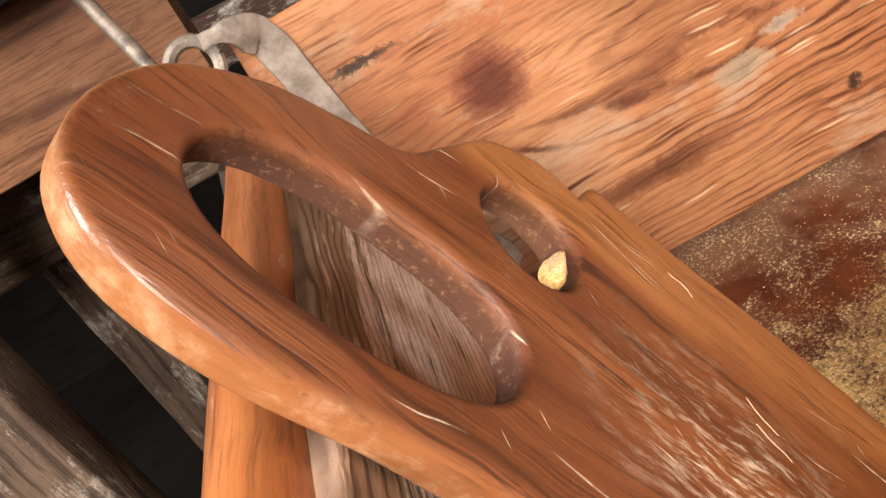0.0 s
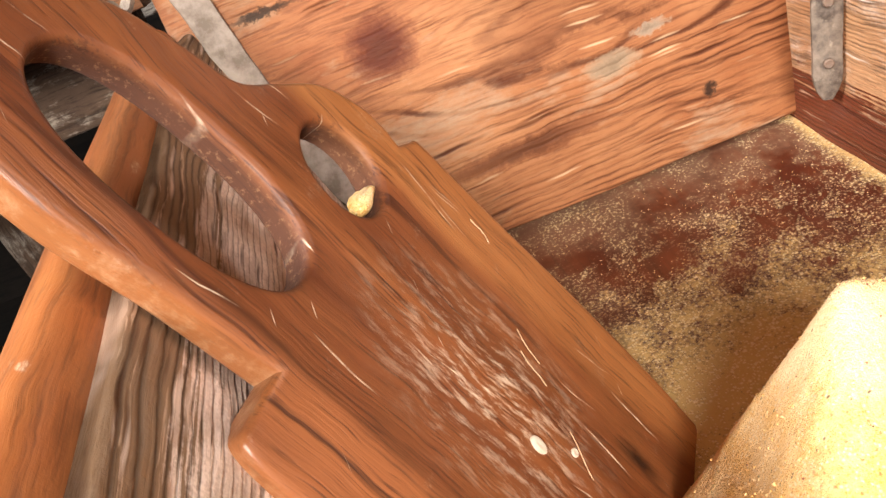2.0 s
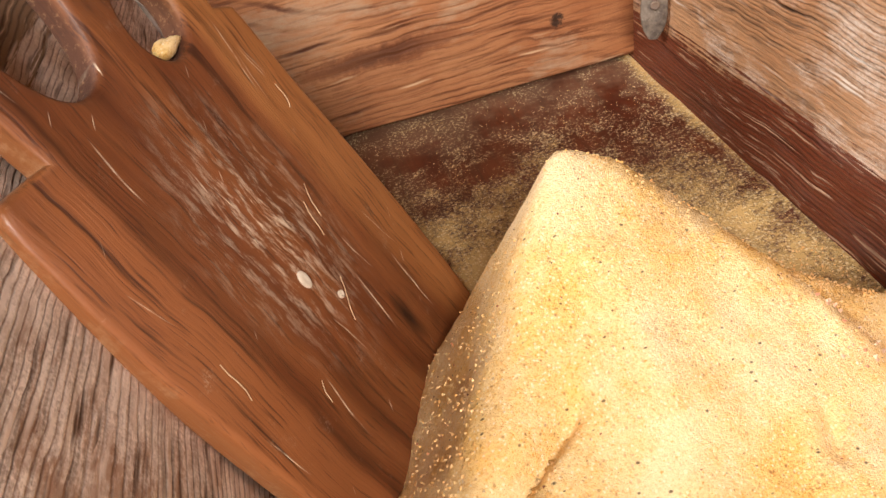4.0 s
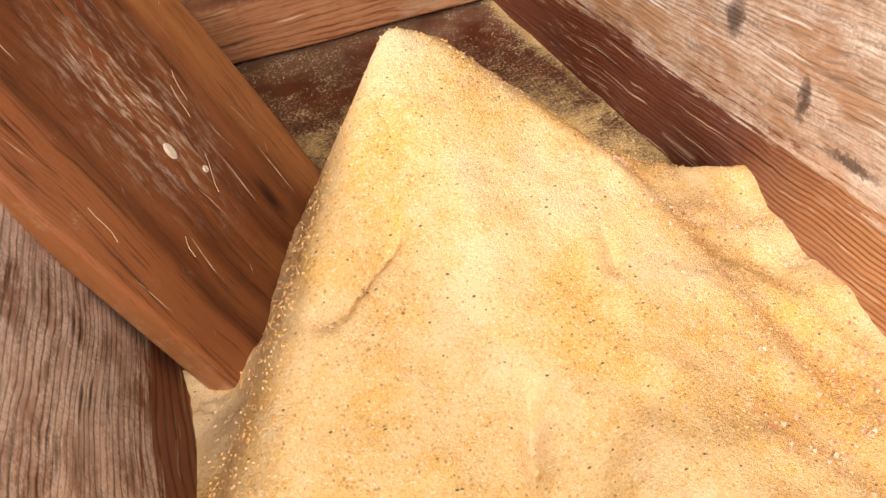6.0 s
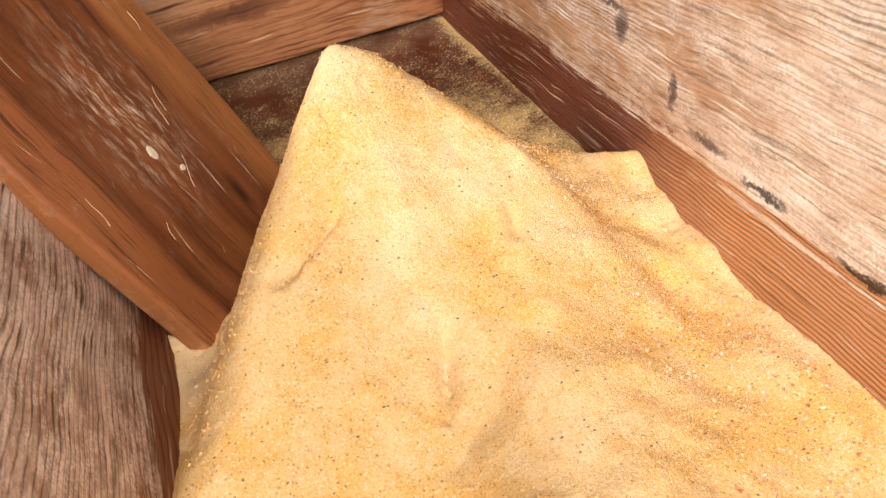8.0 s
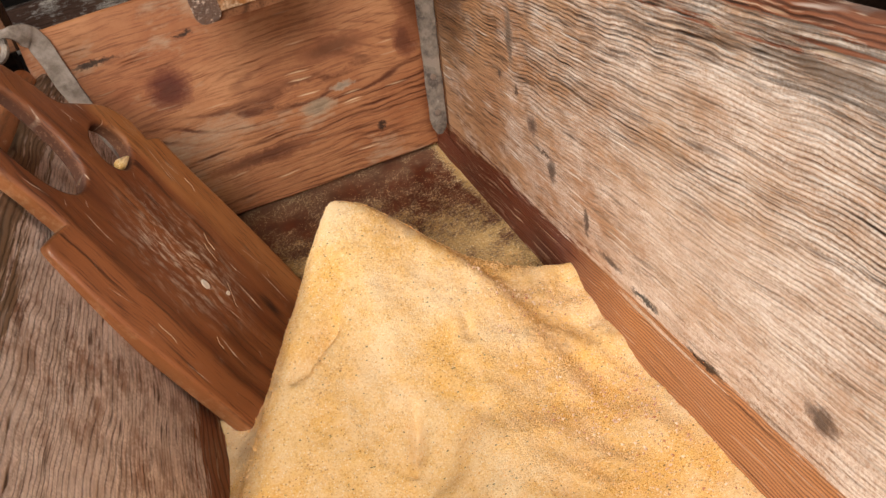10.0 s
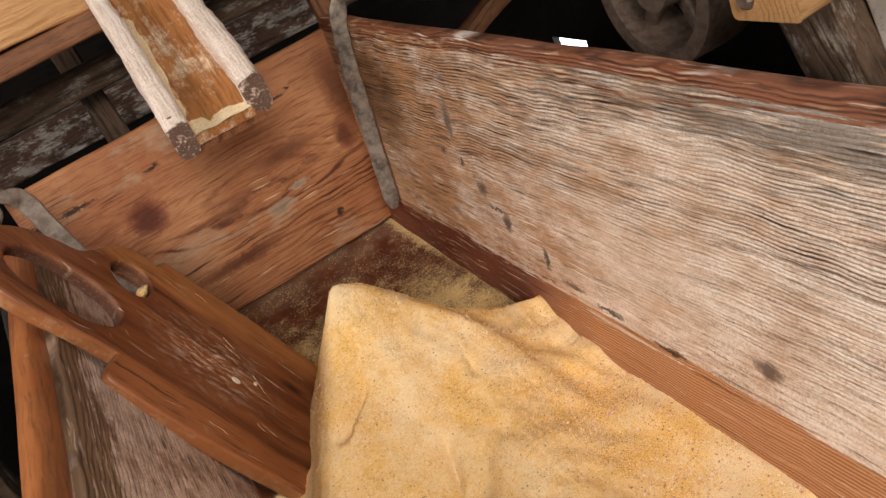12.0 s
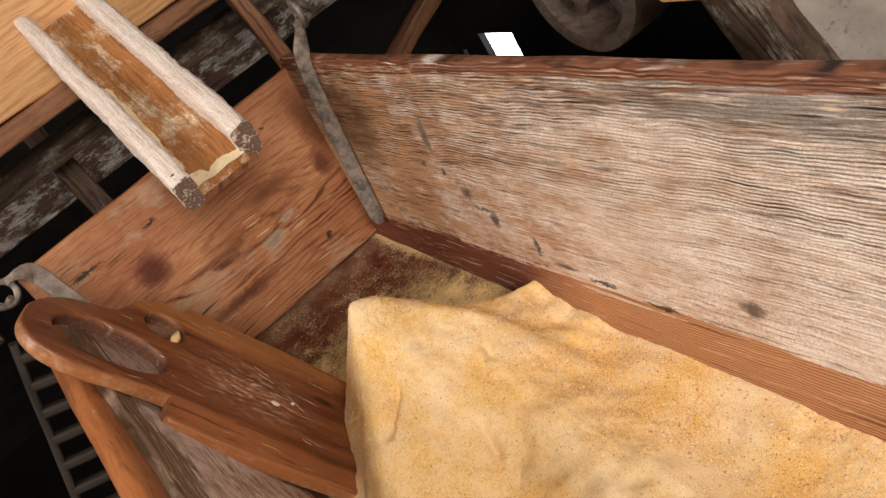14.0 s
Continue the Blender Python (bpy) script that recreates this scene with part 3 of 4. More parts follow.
def box(bm, a, b):
    v = [bm.verts.new((x, y, z)) for x in (a[0], b[0]) for y in (a[1], b[1]) for z in (a[2], b[2])]
    for q in ((0, 1, 3, 2), (4, 6, 7, 5), (0, 4, 5, 1), (2, 3, 7, 6), (0, 2, 6, 4), (1, 5, 7, 3)):
        bm.faces.new([v[i] for i in q])
    return v


def wall(name, axis, at, thick, lo, hi, hole=None):
    """A wall across axis at a place, from lo to hi along the other ground axis, with one opening (a0, a1, z0, z1)."""
    bm = bmesh.new()
    pieces = [(lo, hi, FLOOR_Z, CEIL_Z)]
    if hole:
        a0, a1, z0, z1 = hole
        pieces = [(lo, a0, FLOOR_Z, CEIL_Z), (a1, hi, FLOOR_Z, CEIL_Z), (a0, a1, FLOOR_Z, z0), (a0, a1, z1, CEIL_Z)]
    for a, b, c, d in pieces:
        if b - a > 1e-4 and d - c > 1e-4:
            if axis == "x":
                box(bm, (at, a, c), (at + thick, b, d))
            else:
                box(bm, (a, at, c), (b, at + thick, d))
    bmesh.ops.recalc_face_normals(bm, faces=bm.faces)
    return tagged(part(name, bm, M_DARK), "near-black wooden wall added to close the mill room", "wall", kind="structure")


# the south, east_1 and west openings are made for the unseen lamps
wall("wall_north", "y", Y1, 0.12, X0 - 0.12, X1 + 0.12)
wall("wall_south", "y", Y0 - 0.12, 0.12, X0 - 0.12, X1 + 0.12, (-1.05, 0.35, 0.9, 2.2))
wall("wall_east_1", "x", X1, 0.12, Y0, 0.0, (-1.7, -0.9, 1.0, 1.9))
wall("wall_east_2", "x", X1, 0.04, 0.0, 2.7, (2.30, 2.60, -0.965, -0.80))
wall("wall_east_3", "x", X1, 0.04, 2.7, Y1, (2.79, 2.83, -0.95, -0.90))
wall("wall_west", "x", X0 - 0.12, 0.12, Y0, Y1, (-1.35, -0.45, 1.2, 2.15))
bm = bmesh.new()
box(bm, (X0, Y0, FLOOR_Z - 0.06), (X1, Y1, FLOOR_Z))
bmesh.ops.recalc_face_normals(bm, faces=bm.faces)
tagged(part("floor", bm, M_DARK), "near-black wooden floor added to close the mill room", "floor", kind="structure")
bm = bmesh.new()
box(bm, (X0 - 0.12, Y0 - 0.12, CEIL_Z), (X1 + 0.12, Y1 + 0.12, CEIL_Z + 0.08))
bmesh.ops.recalc_face_normals(bm, faces=bm.faces)
tagged(part("ceiling", bm, M_DARK), "near-black unseen ceiling added to close the mill room", "ceiling", kind="structure")

# ---- the trough ----
NEAR_Y, FAR_Y = -1.62, -0.038
trough = empty("flour_trough", (-0.18, -0.8, 0.0), "old wooden meal trough with flared, weathered sides hung on iron straps", "trough")


def floor_z(y):
    return 0.018 + 0.036 * (y + 0.035)


def side_x(z):
    return 0.0132 + 0.149 * z


def left_x(z):
    return -0.351 - 0.33 * z


def end_y(z):
    return -0.040 + 0.188 * z


# right side board: grain along the trough, inner face on the slanted plane
SIDE_TOP = 0.347
h_dir = Vector((0.1475, 0, 0.989))
out_r = Vector((0.989, 0, -0.1475))
side_len = SIDE_TOP / 0.989
mid = Vector((side_x(0), 0.03, 0)) + h_dir * (side_len / 2 - 0.01) + out_r * 0.0125
m_side = axes(mid, (0, -1, 0), h_dir)
side = part("side_board", sweep(rounded(side_len + 0.02, 0.025, 0.006), 1.68, 60, 0.0022, 1.0), M_SIDE, trough, "pale weathered board with dark raised grain and meal dust", m_side)

# left side board, lower, with a round varnished rail along its top
LEFT_TOP = 0.281
l_dir = Vector((-0.33, 0, 1)).normalized()
out_l = Vector((-1, 0, -0.33)).normalized()
left_len = LEFT_TOP * 1.053
mid = Vector((left_x(0), 0.01, 0)) + l_dir * (left_len / 2 - 0.01) + out_l * 0.0125
part("side_board", sweep(rounded(left_len + 0.02, 0.025, 0.005), 1.66, 60, 0.0022, 4.0), M_SIDE_L, trough, "grey-brown board rubbed with flour", axes(mid, (0, -1, 0), l_dir))
rail_mid = Vector((left_x(0.272) - 0.0285, 0.0, 0.274))
part("rail", sweep(rounded(0.044, 0.032, 0.014, 5), 1.66, 60, 0.0016, 6.0), M_RAIL, trough, "round-edged varnished orange-brown rail", axes(rail_mid, (0, -1, 0), l_dir))

# end boards
e_dir = Vector((0, 0.185, 0.983))
out_e = Vector((0, 0.983, -0.185))
END_TOP = 0.330
mid = Vector((0.075, end_y(0), 0)) + e_dir * ((END_TOP + 0.0245) / 0.983 / 2) + out_e * 0.0125
part("end_board", sweep(rounded((END_TOP - 0.0245) / 0.983, 0.025, 0.004), 0.535, 30, 0.0020, 2.0), M_END, trough, "orange pine end board with a dark red knot", axes(mid, (-1, 0, 0), e_dir))
part("end_board", sweep(rounded(0.345, 0.025, 0.006), 0.56, 20, 0.002, 8.0), M_END, trough, "", axes((0.085, NEAR_Y, 0.165), (-1, 0, 0), (0, -0.1, 1)))

# bottom
bm = bmesh.new()
NX, NY = 40, 160
grid = []
for j in range(NY + 1):
    y = 0.03 + (NEAR_Y - 0.03) * j / NY
    grid.append([bm.verts.new((-0.40 + 0.46 * i / NX, y, floor_z(y) + 0.002 * noise.noise((i * 0.23, j * 0.2, 0)))) for i in range(NX + 1)])
for j in range(NY):
    for i in range(NX):
        bm.faces.new((grid[j][i], grid[j + 1][i], grid[j + 1][i + 1], grid[j][i + 1]))
geo = bmesh.ops.extrude_face_region(bm, geom=list(bm.faces))
for v in geo["geom"]:
    if isinstance(v, bmesh.types.BMVert):
        v.co.z -= 0.022
bmesh.ops.recalc_face_normals(bm, faces=bm.faces)
part("bottom_board", bm, M_FLOOR, trough, "dark red-brown varnished bottom smeared with yellow meal")


# ---- the heap of maize meal ----
def smin(a, b, k):
    h = max(0.0, min(1.0, 0.5 + 0.5 * (b - a) / k))
    return b + (a - b) * h - k * h * (1 - h)


def heap_z(x, y):
    px, py = x + 0.1789, y + 0.4287
    w = 0.006 * noise.noise((x * 14, y * 14, 3.0))
    front = 0.1787 + 0.679 * py - 0.303 * max(0.0, px) + 0.124 * max(0.0, -px) - 0.0115 * py * py
    back = 0.1787 - 3.2 * py - 0.137 * px
    left = 0.1837 + 1.473 * px - 0.546 * py
    right = 0.1817 - 0.810 * px - 3.34 * px * max(px, 0.0) - 0.344 * py
    cone = smin(smin(smin(front, left, 0.012 + 0.16 * max(0.0, -py)), back, 0.031), right, 0.019) + 0.002 + w
    # lower shoulder towards the right side board, broken into tongues where it meets the board
    along = max(0.0, min(1.0, (x + 0.12) / 0.13))
    crest = -0.4112 - 0.0675 * along
    top = 0.0818 - 0.0377 * along
    s_front = top + (0.151 + 0.119 * along) * (y - crest)
    s_back = top - 1.59 * (y - crest)
    s_left = 0.0938 + 0.9 * (x + 0.11)
    tongue = 0.0
    for ty, tw, th in ((-0.550, 0.014, -0.008), (-0.588, 0.014, 0.009), (-0.668, 0.030, -0.012), (-0.735, 0.022, 0.012), (-0.815, 0.034, -0.008), (-0.92, 0.04, 0.016)):
        tongue += th * math.exp(-((y - ty) / tw) ** 2)
    shoulder = smin(smin(s_front, s_back, 0.018), s_left, 0.03) + tongue * along ** 2 + (0.004 + 0.006 * along) * noise.noise((x * 32, y * 32, 9.0))
    z = -smin(-cone, -shoulder, 0.03) - 0.004
    # a valley between the mound and the ridge along the side board
    f = max(0.0, min(1.0, (-0.49 - y) / 0.20))
    z -= 0.013 * math.exp(-((x + 0.058 - 0.05 * f) / 0.017) ** 2) * math.sin(math.pi * f) ** 0.7
    # long low spread towards the near end
    spread = 0.012 + 0.012 * noise.noise((x * 9, y * 9, 1.0)) - max(0.0, y + 0.47) * 1.2 + floor_z(y)
    z = -smin(-z, -spread, 0.015 + 0.10 * max(0.0, min(0.4, -0.24 - x)))
    # slumps, cracks and crumbs
    rugged = 0.5 + 0.9 * max(0.0, noise.noise((x * 10, y * 10, 4.0)) + 0.2)
    z += 0.0028 * noise.noise((x * 48, y * 36, 2.0)) + 0.004 * noise.noise((x * 22, y * 16, 12.0)) * min(1.0, max(0.0, -y - 0.5) * 8) + rugged * (0.0015 * noise.noise((x * 150, y * 150, 5.0)) + 0.0011 * noise.noise((x * 400, y * 400, 7.0)))
    # two slump cracks down the near face
    for ax, ay, bx, by, deep in ((-0.214, -0.530, -0.274, -0.572, 0.013), (-0.184, -0.608, -0.206, -0.662, 0.009), (-0.110, -0.548, -0.118, -0.575, 0.006)):
        ex, ey = bx - ax, by - ay
        t = ((x - ax) * ex + (y - ay) * ey) / (ex * ex + ey * ey)
        if -0.05 < t < 1.05:
            off = abs((x - ax) * ey - (y - ay) * ex) / math.hypot(ex, ey) + 0.002 * noise.noise((x * 70, y * 70, 6.0))
            z -= deep * math.exp(-(off / 0.0048) ** 2) * math.sin(math.pi * max(0.0, min(1.0, t))) ** 0.6
    crack = abs(noise.noise((x * 17 + 4 + 0.5 * noise.noise((x * 60, y * 60, 0)), y * 5 + 1, 0.5)))
    z -= 0.0018 * max(0.0, 1 - crack / 0.02) * max(0.0, noise.noise((x * 13, y * 13, 8.0)) * 3.0) * max(0.0, min(1.0, (z - 0.03) / 0.04))
    return z


bm = bmesh.new()
HX0, HX1, HY0, HY1, STEP = -0.392, 0.034, -1.58, -0.22, 0.0028
nx, ny = int((HX1 - HX0) / STEP), int((HY1 - HY0) / STEP)
rows_v = []
for j in range(ny + 1):
    y = HY0 + (HY1 - HY0) * j / ny
    rows_v.append([bm.verts.new((HX0 + (HX1 - HX0) * i / nx, y, heap_z(HX0 + (HX1 - HX0) * i / nx, y))) for i in range(nx + 1)])
for j in range(ny):
    y = HY0 + (HY1 - HY0) * (j + 0.5) / ny
    for i in range(nx):
        quad = (rows_v[j][i], rows_v[j][i + 1], rows_v[j + 1][i + 1], rows_v[j + 1][i])
        if max(v.co.z for v in quad) > floor_z(y) - 0.004 and all(left_x(v.co.z) - 0.012 < v.co.x < side_x(v.co.z) + 0.012 for v in quad):
            bm.faces.new(quad)
bmesh.ops.delete(bm, geom=[v for v in bm.verts if not v.link_faces], context="VERTS")
tagged(part("meal_mound", bm, M_MEAL), "mound of pale yellow maize meal lying in the trough", "flour mound")

# ---- the paddle ----
P_N = Vector((0.7991, -0.4420, 0.4076))
P_V = Vector((0.3658, -0.1805, -0.9130))
P_C = Vector((-0.3374, -0.3668, 0.1750))
m_paddle = axes(P_C, P_V, P_N.cross(P_V))
THICK = 0.020


def paddle_mesh():
    """Blade with an off-set oval handle: one outline with a hand slot and a finger hole, thick and round-edged. X runs down the blade."""
    def spline(curve, pts, smooth):
        pts = [(p.x, p.y) for p in smooth_path([(*q, 0) for q in pts], 6)] if smooth else pts
        s = curve.splines.new("POLY")
        s.points.add(len(pts) - 1)
        for q, (a, b) in zip(s.points, pts):
            q.co = (a, b, 0, 1)
        s.use_cyclic_u = True

    curve = bpy.data.curves.new("paddle", "CURVE")
    curve.dimensions, curve.fill_mode = "2D", "BOTH"
    curve.extrude, curve.bevel_depth, curve.bevel_resolution, curve.offset = THICK / 2 - 0.0042, 0.0042, 4, -0.0042
    handle = smooth_path([(-0.071, -0.087, 0), (-0.12, -0.092, 0), (-0.17, -0.100, 0), (-0.21, -0.097, 0), (-0.236, -0.080, 0), (-0.244, -0.053, 0),
                          (-0.235, -0.022, 0), (-0.210, 0.001, 0), (-0.180, 0.013, 0), (-0.155, 0.021, 0), (-0.141, 0.042, 0), (-0.126, 0.065, 0), (-0.104, 0.077, 0), (-0.088, 0.079, 0), (-0.075, 0.077, 0)], 6)
    blade = smooth_path([(-0.070, 0.089, 0), (-0.064, 0.093, 0), (-0.02, 0.094, 0), (0.05, 0.098, 0), (0.13, 0.100, 0), (0.186, 0.098, 0)], 4)
    foot = smooth_path([(0.190, 0.09, 0), (0.191, -0.02, 0), (0.186, -0.10, 0), (0.178, -0.113, 0)], 5)
    left = smooth_path([(0.09, -0.121, 0), (0.02, -0.126, 0), (-0.04, -0.125, 0), (-0.068, -0.122, 0), (-0.0715, -0.110, 0)], 4)
    spline(curve, [(p.x, p.y) for p in handle + blade + foot + left], False)
    # hand slot, a slanting oval
    slot = []
    for i in range(56):
        a = 2 * math.pi * i / 56
        ca, sa = math.cos(a), math.sin(a)
        x = 0.066 * math.copysign(abs(ca) ** 0.85, ca)
        y = 0.029 * math.copysign(abs(sa) ** 0.9, sa)
        slot.append((-0.147 + x * 0.996 - y * 0.09, -0.043 + x * 0.06 + y * 0.996))
    spline(curve, slot[::-1], False)
    hole = [(-0.0925 + 0.026 * math.cos(a) - 0.003 * math.sin(a), 0.030 + 0.0205 * math.sin(a)) for a in (2 * math.pi * i / 28 for i in range(28))]
    spline(curve, hole[::-1], False)
    ob = new("paddle_outline", curve)
    bpy.context.view_layer.update()
    mesh = bpy.data.meshes.new_from_object(ob.evaluated_get(bpy.context.evaluated_depsgraph_get()))
    bpy.data.objects.remove(ob)
    bm = bmesh.new()
    bm.from_mesh(mesh)
    bmesh.ops.remove_doubles(bm, verts=bm.verts, dist=0.0002)
    bmesh.ops.translate(bm, verts=bm.verts, vec=(0, 0, -THICK / 2))
    return bm


paddle = new("meal_paddle")
paddle.matrix_basis = m_paddle @ pose(0.19, 0, -THICK)
paddle.empty_display_size = 0.05
tagged(paddle, "brown wooden meal paddle with an oval hand slot", "paddle")
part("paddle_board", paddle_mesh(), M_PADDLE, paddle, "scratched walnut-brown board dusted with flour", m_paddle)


def disc(radius, height, sides=14, dent=0.25):
    """A low round plug with a soft edge."""
    bm = bmesh.new()
    rings = []
    for r, z in ((1.0, -height), (1.0, height * 0.5), (0.75, height), (0.25, height * (1 - dent))):
        rings.append([bm.verts.new((radius * r * math.cos(2 * math.pi * i / sides), radius * r * math.sin(2 * math.pi * i / sides), z)) for i in range(sides)])
    for p, q in zip(rings, rings[1:]):
        for i in range(sides):
            bm.faces.new((p[i], p[(i + 1) % sides], q[(i + 1) % sides], q[i]))
    bm.faces.new(rings[-1])
    bm.faces.new(rings[0][::-1])
    bmesh.ops.recalc_face_normals(bm, faces=bm.faces)
    return bm


M_PLUG = metal("cream plug", (0.80, 0.70, 0.58), (0.70, 0.56, 0.42), 0.8)
part("plug", disc(0.0045, 0.0012), M_PLUG, paddle, "small pale plug of flour and wood", m_paddle @ pose(0.0615, -0.0185, 0.0005) @ Matrix.Diagonal((1.3, 0.8, 1, 1)))
part("plug", disc(0.0025, 0.001), M_PLUG, paddle, "", m_paddle @ pose(0.086, -0.004, 0.0003))


# bits of straw stuck to the blade
k = Nodes("straw")
M_STRAW = k.finish(k.mix(k.noise(k.coord, 200.0), (0.50, 0.32, 0.18), (0.66, 0.46, 0.30)), 0.8)
for x0, y0, x1, y1 in ((0.030, 0.034, 0.050, 0.026), (0.036, 0.024, 0.058, 0.017), (0.080, 0.004, 0.102, -0.009), (0.046, -0.098, 0.070, -0.101), (-0.02, 0.075, -0.004, 0.071), (0.10, -0.060, 0.112, -0.066)):
    bits = [m_paddle @ Vector((x0 + (x1 - x0) * t, y0 + (y1 - y0) * t + 0.0012 * math.sin(5 * t + x0 * 90), 0.0005 + 0.0012 * t * (1 - t))) for t in (0, 0.25, 0.5, 0.75, 1)]
    tagged(part("straw_bit", tube(bits, 0.0003, 5), M_STRAW), "thin pale straw lying on the paddle blade", "straw", "straw bits on the paddle")

# a lump of meal caught in the finger hole
def lump(radius, seed, squash=(1, 1, 1)):
    bm = bmesh.new()
    bmesh.ops.create_icosphere(bm, subdivisions=3, radius=radius)
    for v in bm.verts:
        v.co *= 1 + 0.35 * noise.noise(v.co * (1.2 / radius) + Vector((seed, 0, 0))) + 0.12 * noise.noise(v.co * (5 / radius))
        v.co = Vector([a * b for a, b in zip(v.co, squash)])
    return bm


tagged(part("meal_lump", lump(0.0085, 2.0, (0.6, 1.2, 0.8)), M_MEAL, m=m_paddle @ pose(-0.074, 0.031, -0.009)), "yellow lump of meal stuck in the finger hole", "flour lump")

# ---- iron straps with hooks at the far corners ----
def strap(points, widths, thick, normal):
    """A flat bar through points with its broad side facing normal; widths change along it."""
    pts = smooth_path(points, 8)
    bm = bmesh.new()
    rings = []
    for i, p in enumerate(pts):
        f = i / (len(pts) - 1)
        t = (pts[min(i + 1, len(pts) - 1)] - pts[max(i - 1, 0)]).normalized()
        side = t.cross(Vector(normal)).normalized()
        up = side.cross(t)
        w = widths[0] + (widths[1] - widths[0]) * min(1, max(0, (f - 0.72) * 5))
        w *= 1 + 0.10 * noise.noise((f * 22, 1.7, 0)) if f > 0.07 else max(0.35, math.sqrt(1 - (1 - f / 0.07) ** 2))
        th = thick * (1 + 0.6 * max(0, f - 0.6))
        prof = rounded(w, th, th * 0.42, 2)
        rings.append([bm.verts.new(p + side * a + up * b) for a, b in prof])
    n = len(rings[0])
    for p, q in zip(rings, rings[1:]):
        for j in range(n):
            bm.faces.new((p[j], p[(j + 1) % n], q[(j + 1) % n], q[j]))
    bm.faces.new(rings[0][::-1])
    bm.faces.new(rings[-1])
    bmesh.ops.recalc_face_normals(bm, faces=bm.faces)
    return bm


def on_side(y, z, lift=0.013):
    return Vector((side_x(z), y, z)) - out_r * lift


hook_r = part("strap", strap([on_side(-0.103, 0.062), on_side(-0.099, 0.12), on_side(-0.096, 0.2), on_side(-0.095, 0.3), on_side(-0.096, 0.352, 0.009), (0.072, -0.102, 0.385), (0.080, -0.118, 0.410)],
                             (0.024, 0.013), 0.0055, (-0.35, -0.93, 0.12)), M_IRON, trough, "flat worn iron strap nailed in the corner")
for y, z in ((-0.102, 0.092), (-0.099, 0.140), (-0.097, 0.27)):
    part("nail", disc(0.0042, 0.0016), M_RUST, hook_r, "", axes(on_side(y, z) + Vector((-0.35, -0.93, 0.12)) * 0.003, (0.93, -0.35, 0), (0.05, 0, 1)))
# eye at the strap's head and the rod hooked through it
part("eye", tube([(0.080 + 0.004 * math.cos(a), -0.122 + 0.017 * math.cos(a), 0.418 + 0.020 * math.sin(a)) for a in (2 * math.pi * i / 22 for i in range(23))], 0.0052), M_IRON, hook_r, "")


def hanger(name, points, radius, label):
    ob = part(name, tube(smooth_path(points, 8), radius, 9), M_IRON)
    return tagged(ob, label, "iron hook", "hooks that hold the trough")


hanger("hanging_hook", [(0.072, -0.098, 0.400), (0.090, -0.106, 0.398), (0.098, -0.124, 0.412), (0.080, -0.142, 0.440), (0.052, -0.15, 0.50), (0.02, -0.16, 0.62), (0.0, -0.17, 1.1), (-0.02, -0.18, 2.24)], 0.0055,
       "dark iron rod hooked into the corner strap")
hook_l = part("strap", strap([(-0.352, -0.031, 0.085), (-0.384, -0.022, 0.13), (-0.406, -0.010, 0.18), (-0.420, 0.000, 0.24), (-0.432, 0.002, 0.315), (-0.440, -0.006, 0.332), (-0.452, -0.016, 0.342), (-0.470, -0.022, 0.345)],
                             (0.027, 0.012), 0.005, (0, -1, 0.19)), M_PALE_IRON, trough, "pale dusty iron strap bent over the rail")
part("eye", tube([(-0.482 + 0.017 * math.cos(a), -0.022 + 0.006 * math.sin(a), 0.333 + 0.017 * math.sin(a)) for a in (2 * math.pi * i / 22 for i in range(23))], 0.005), M_IRON, hook_l, "")
hanger("hanging_hook", [(-0.478, -0.03, 0.325), (-0.492, -0.022, 0.318), (-0.506, -0.012, 0.33), (-0.515, 0.004, 0.36), (-0.53, 0.02, 0.42), (-0.56, 0.04, 0.6), (-0.60, 0.06, 1.1), (-0.66, 0.1, 2.24)], 0.0055,
       "dark iron rod hooked into the strap beside the rail")

# ---- the chute ----
chute = empty("meal_chute", (-0.176, -0.262, 0.345), "flour-caked wooden chute spilling into the trough", "chute")
c_dir = Vector((0.028, 0.412, 0.178)).normalized()
c_side = Vector((1, -0.07, 0)).normalized()
c_up = c_side.cross(c_dir).normalized()
C_END = Vector((-0.175, -0.262, 0.338))
CH_LEN = 0.62


def chute_plank(name, off_side, off_up, w, h, material, r, wobble, label="", start=0.0, seed=0.0):
    a = C_END + c_side * off_side + c_up * off_up + c_dir * start
    m = axes(a, c_dir, c_side)
    return part(name, sweep(rounded(w, h, r, 6), CH_LEN - start, 130, wobble, seed, 0.0, wobble * 0.45), material, chute, label, m)


chute_plank("chute_floor", 0, 0, 0.078, 0.012, M_CHUTE, 0.003, 0.001, "orange-brown worn floor streaked with flour", 0.004, 1.0)
chute_plank("chute_side", -0.051, 0.014, 0.027, 0.052, M_DUSTY, 0.009, 0.0035, "side rail caked in pale flour", 0.0, 2.0)
chute_plank("chute_side", 0.051, 0.016, 0.030, 0.056, M_DUSTY, 0.010, 0.0035, "side rail caked in pale flour", 0.012, 3.0)
chute_plank("chute_base", 0, -0.013, 0.10, 0.012, M_BROWN, 0.003, 0.001, "", 0.008, 5.0)
for sx in (-0.053, 0.052):
    part("nail", disc(0.0045, 0.002), M_RUST, chute, "", axes(C_END + c_side * sx + c_up * 0.036 + c_dir * 0.022, c_dir, c_side))
# flour lying at the lip and along one side
bm = bmesh.new()
gr = []
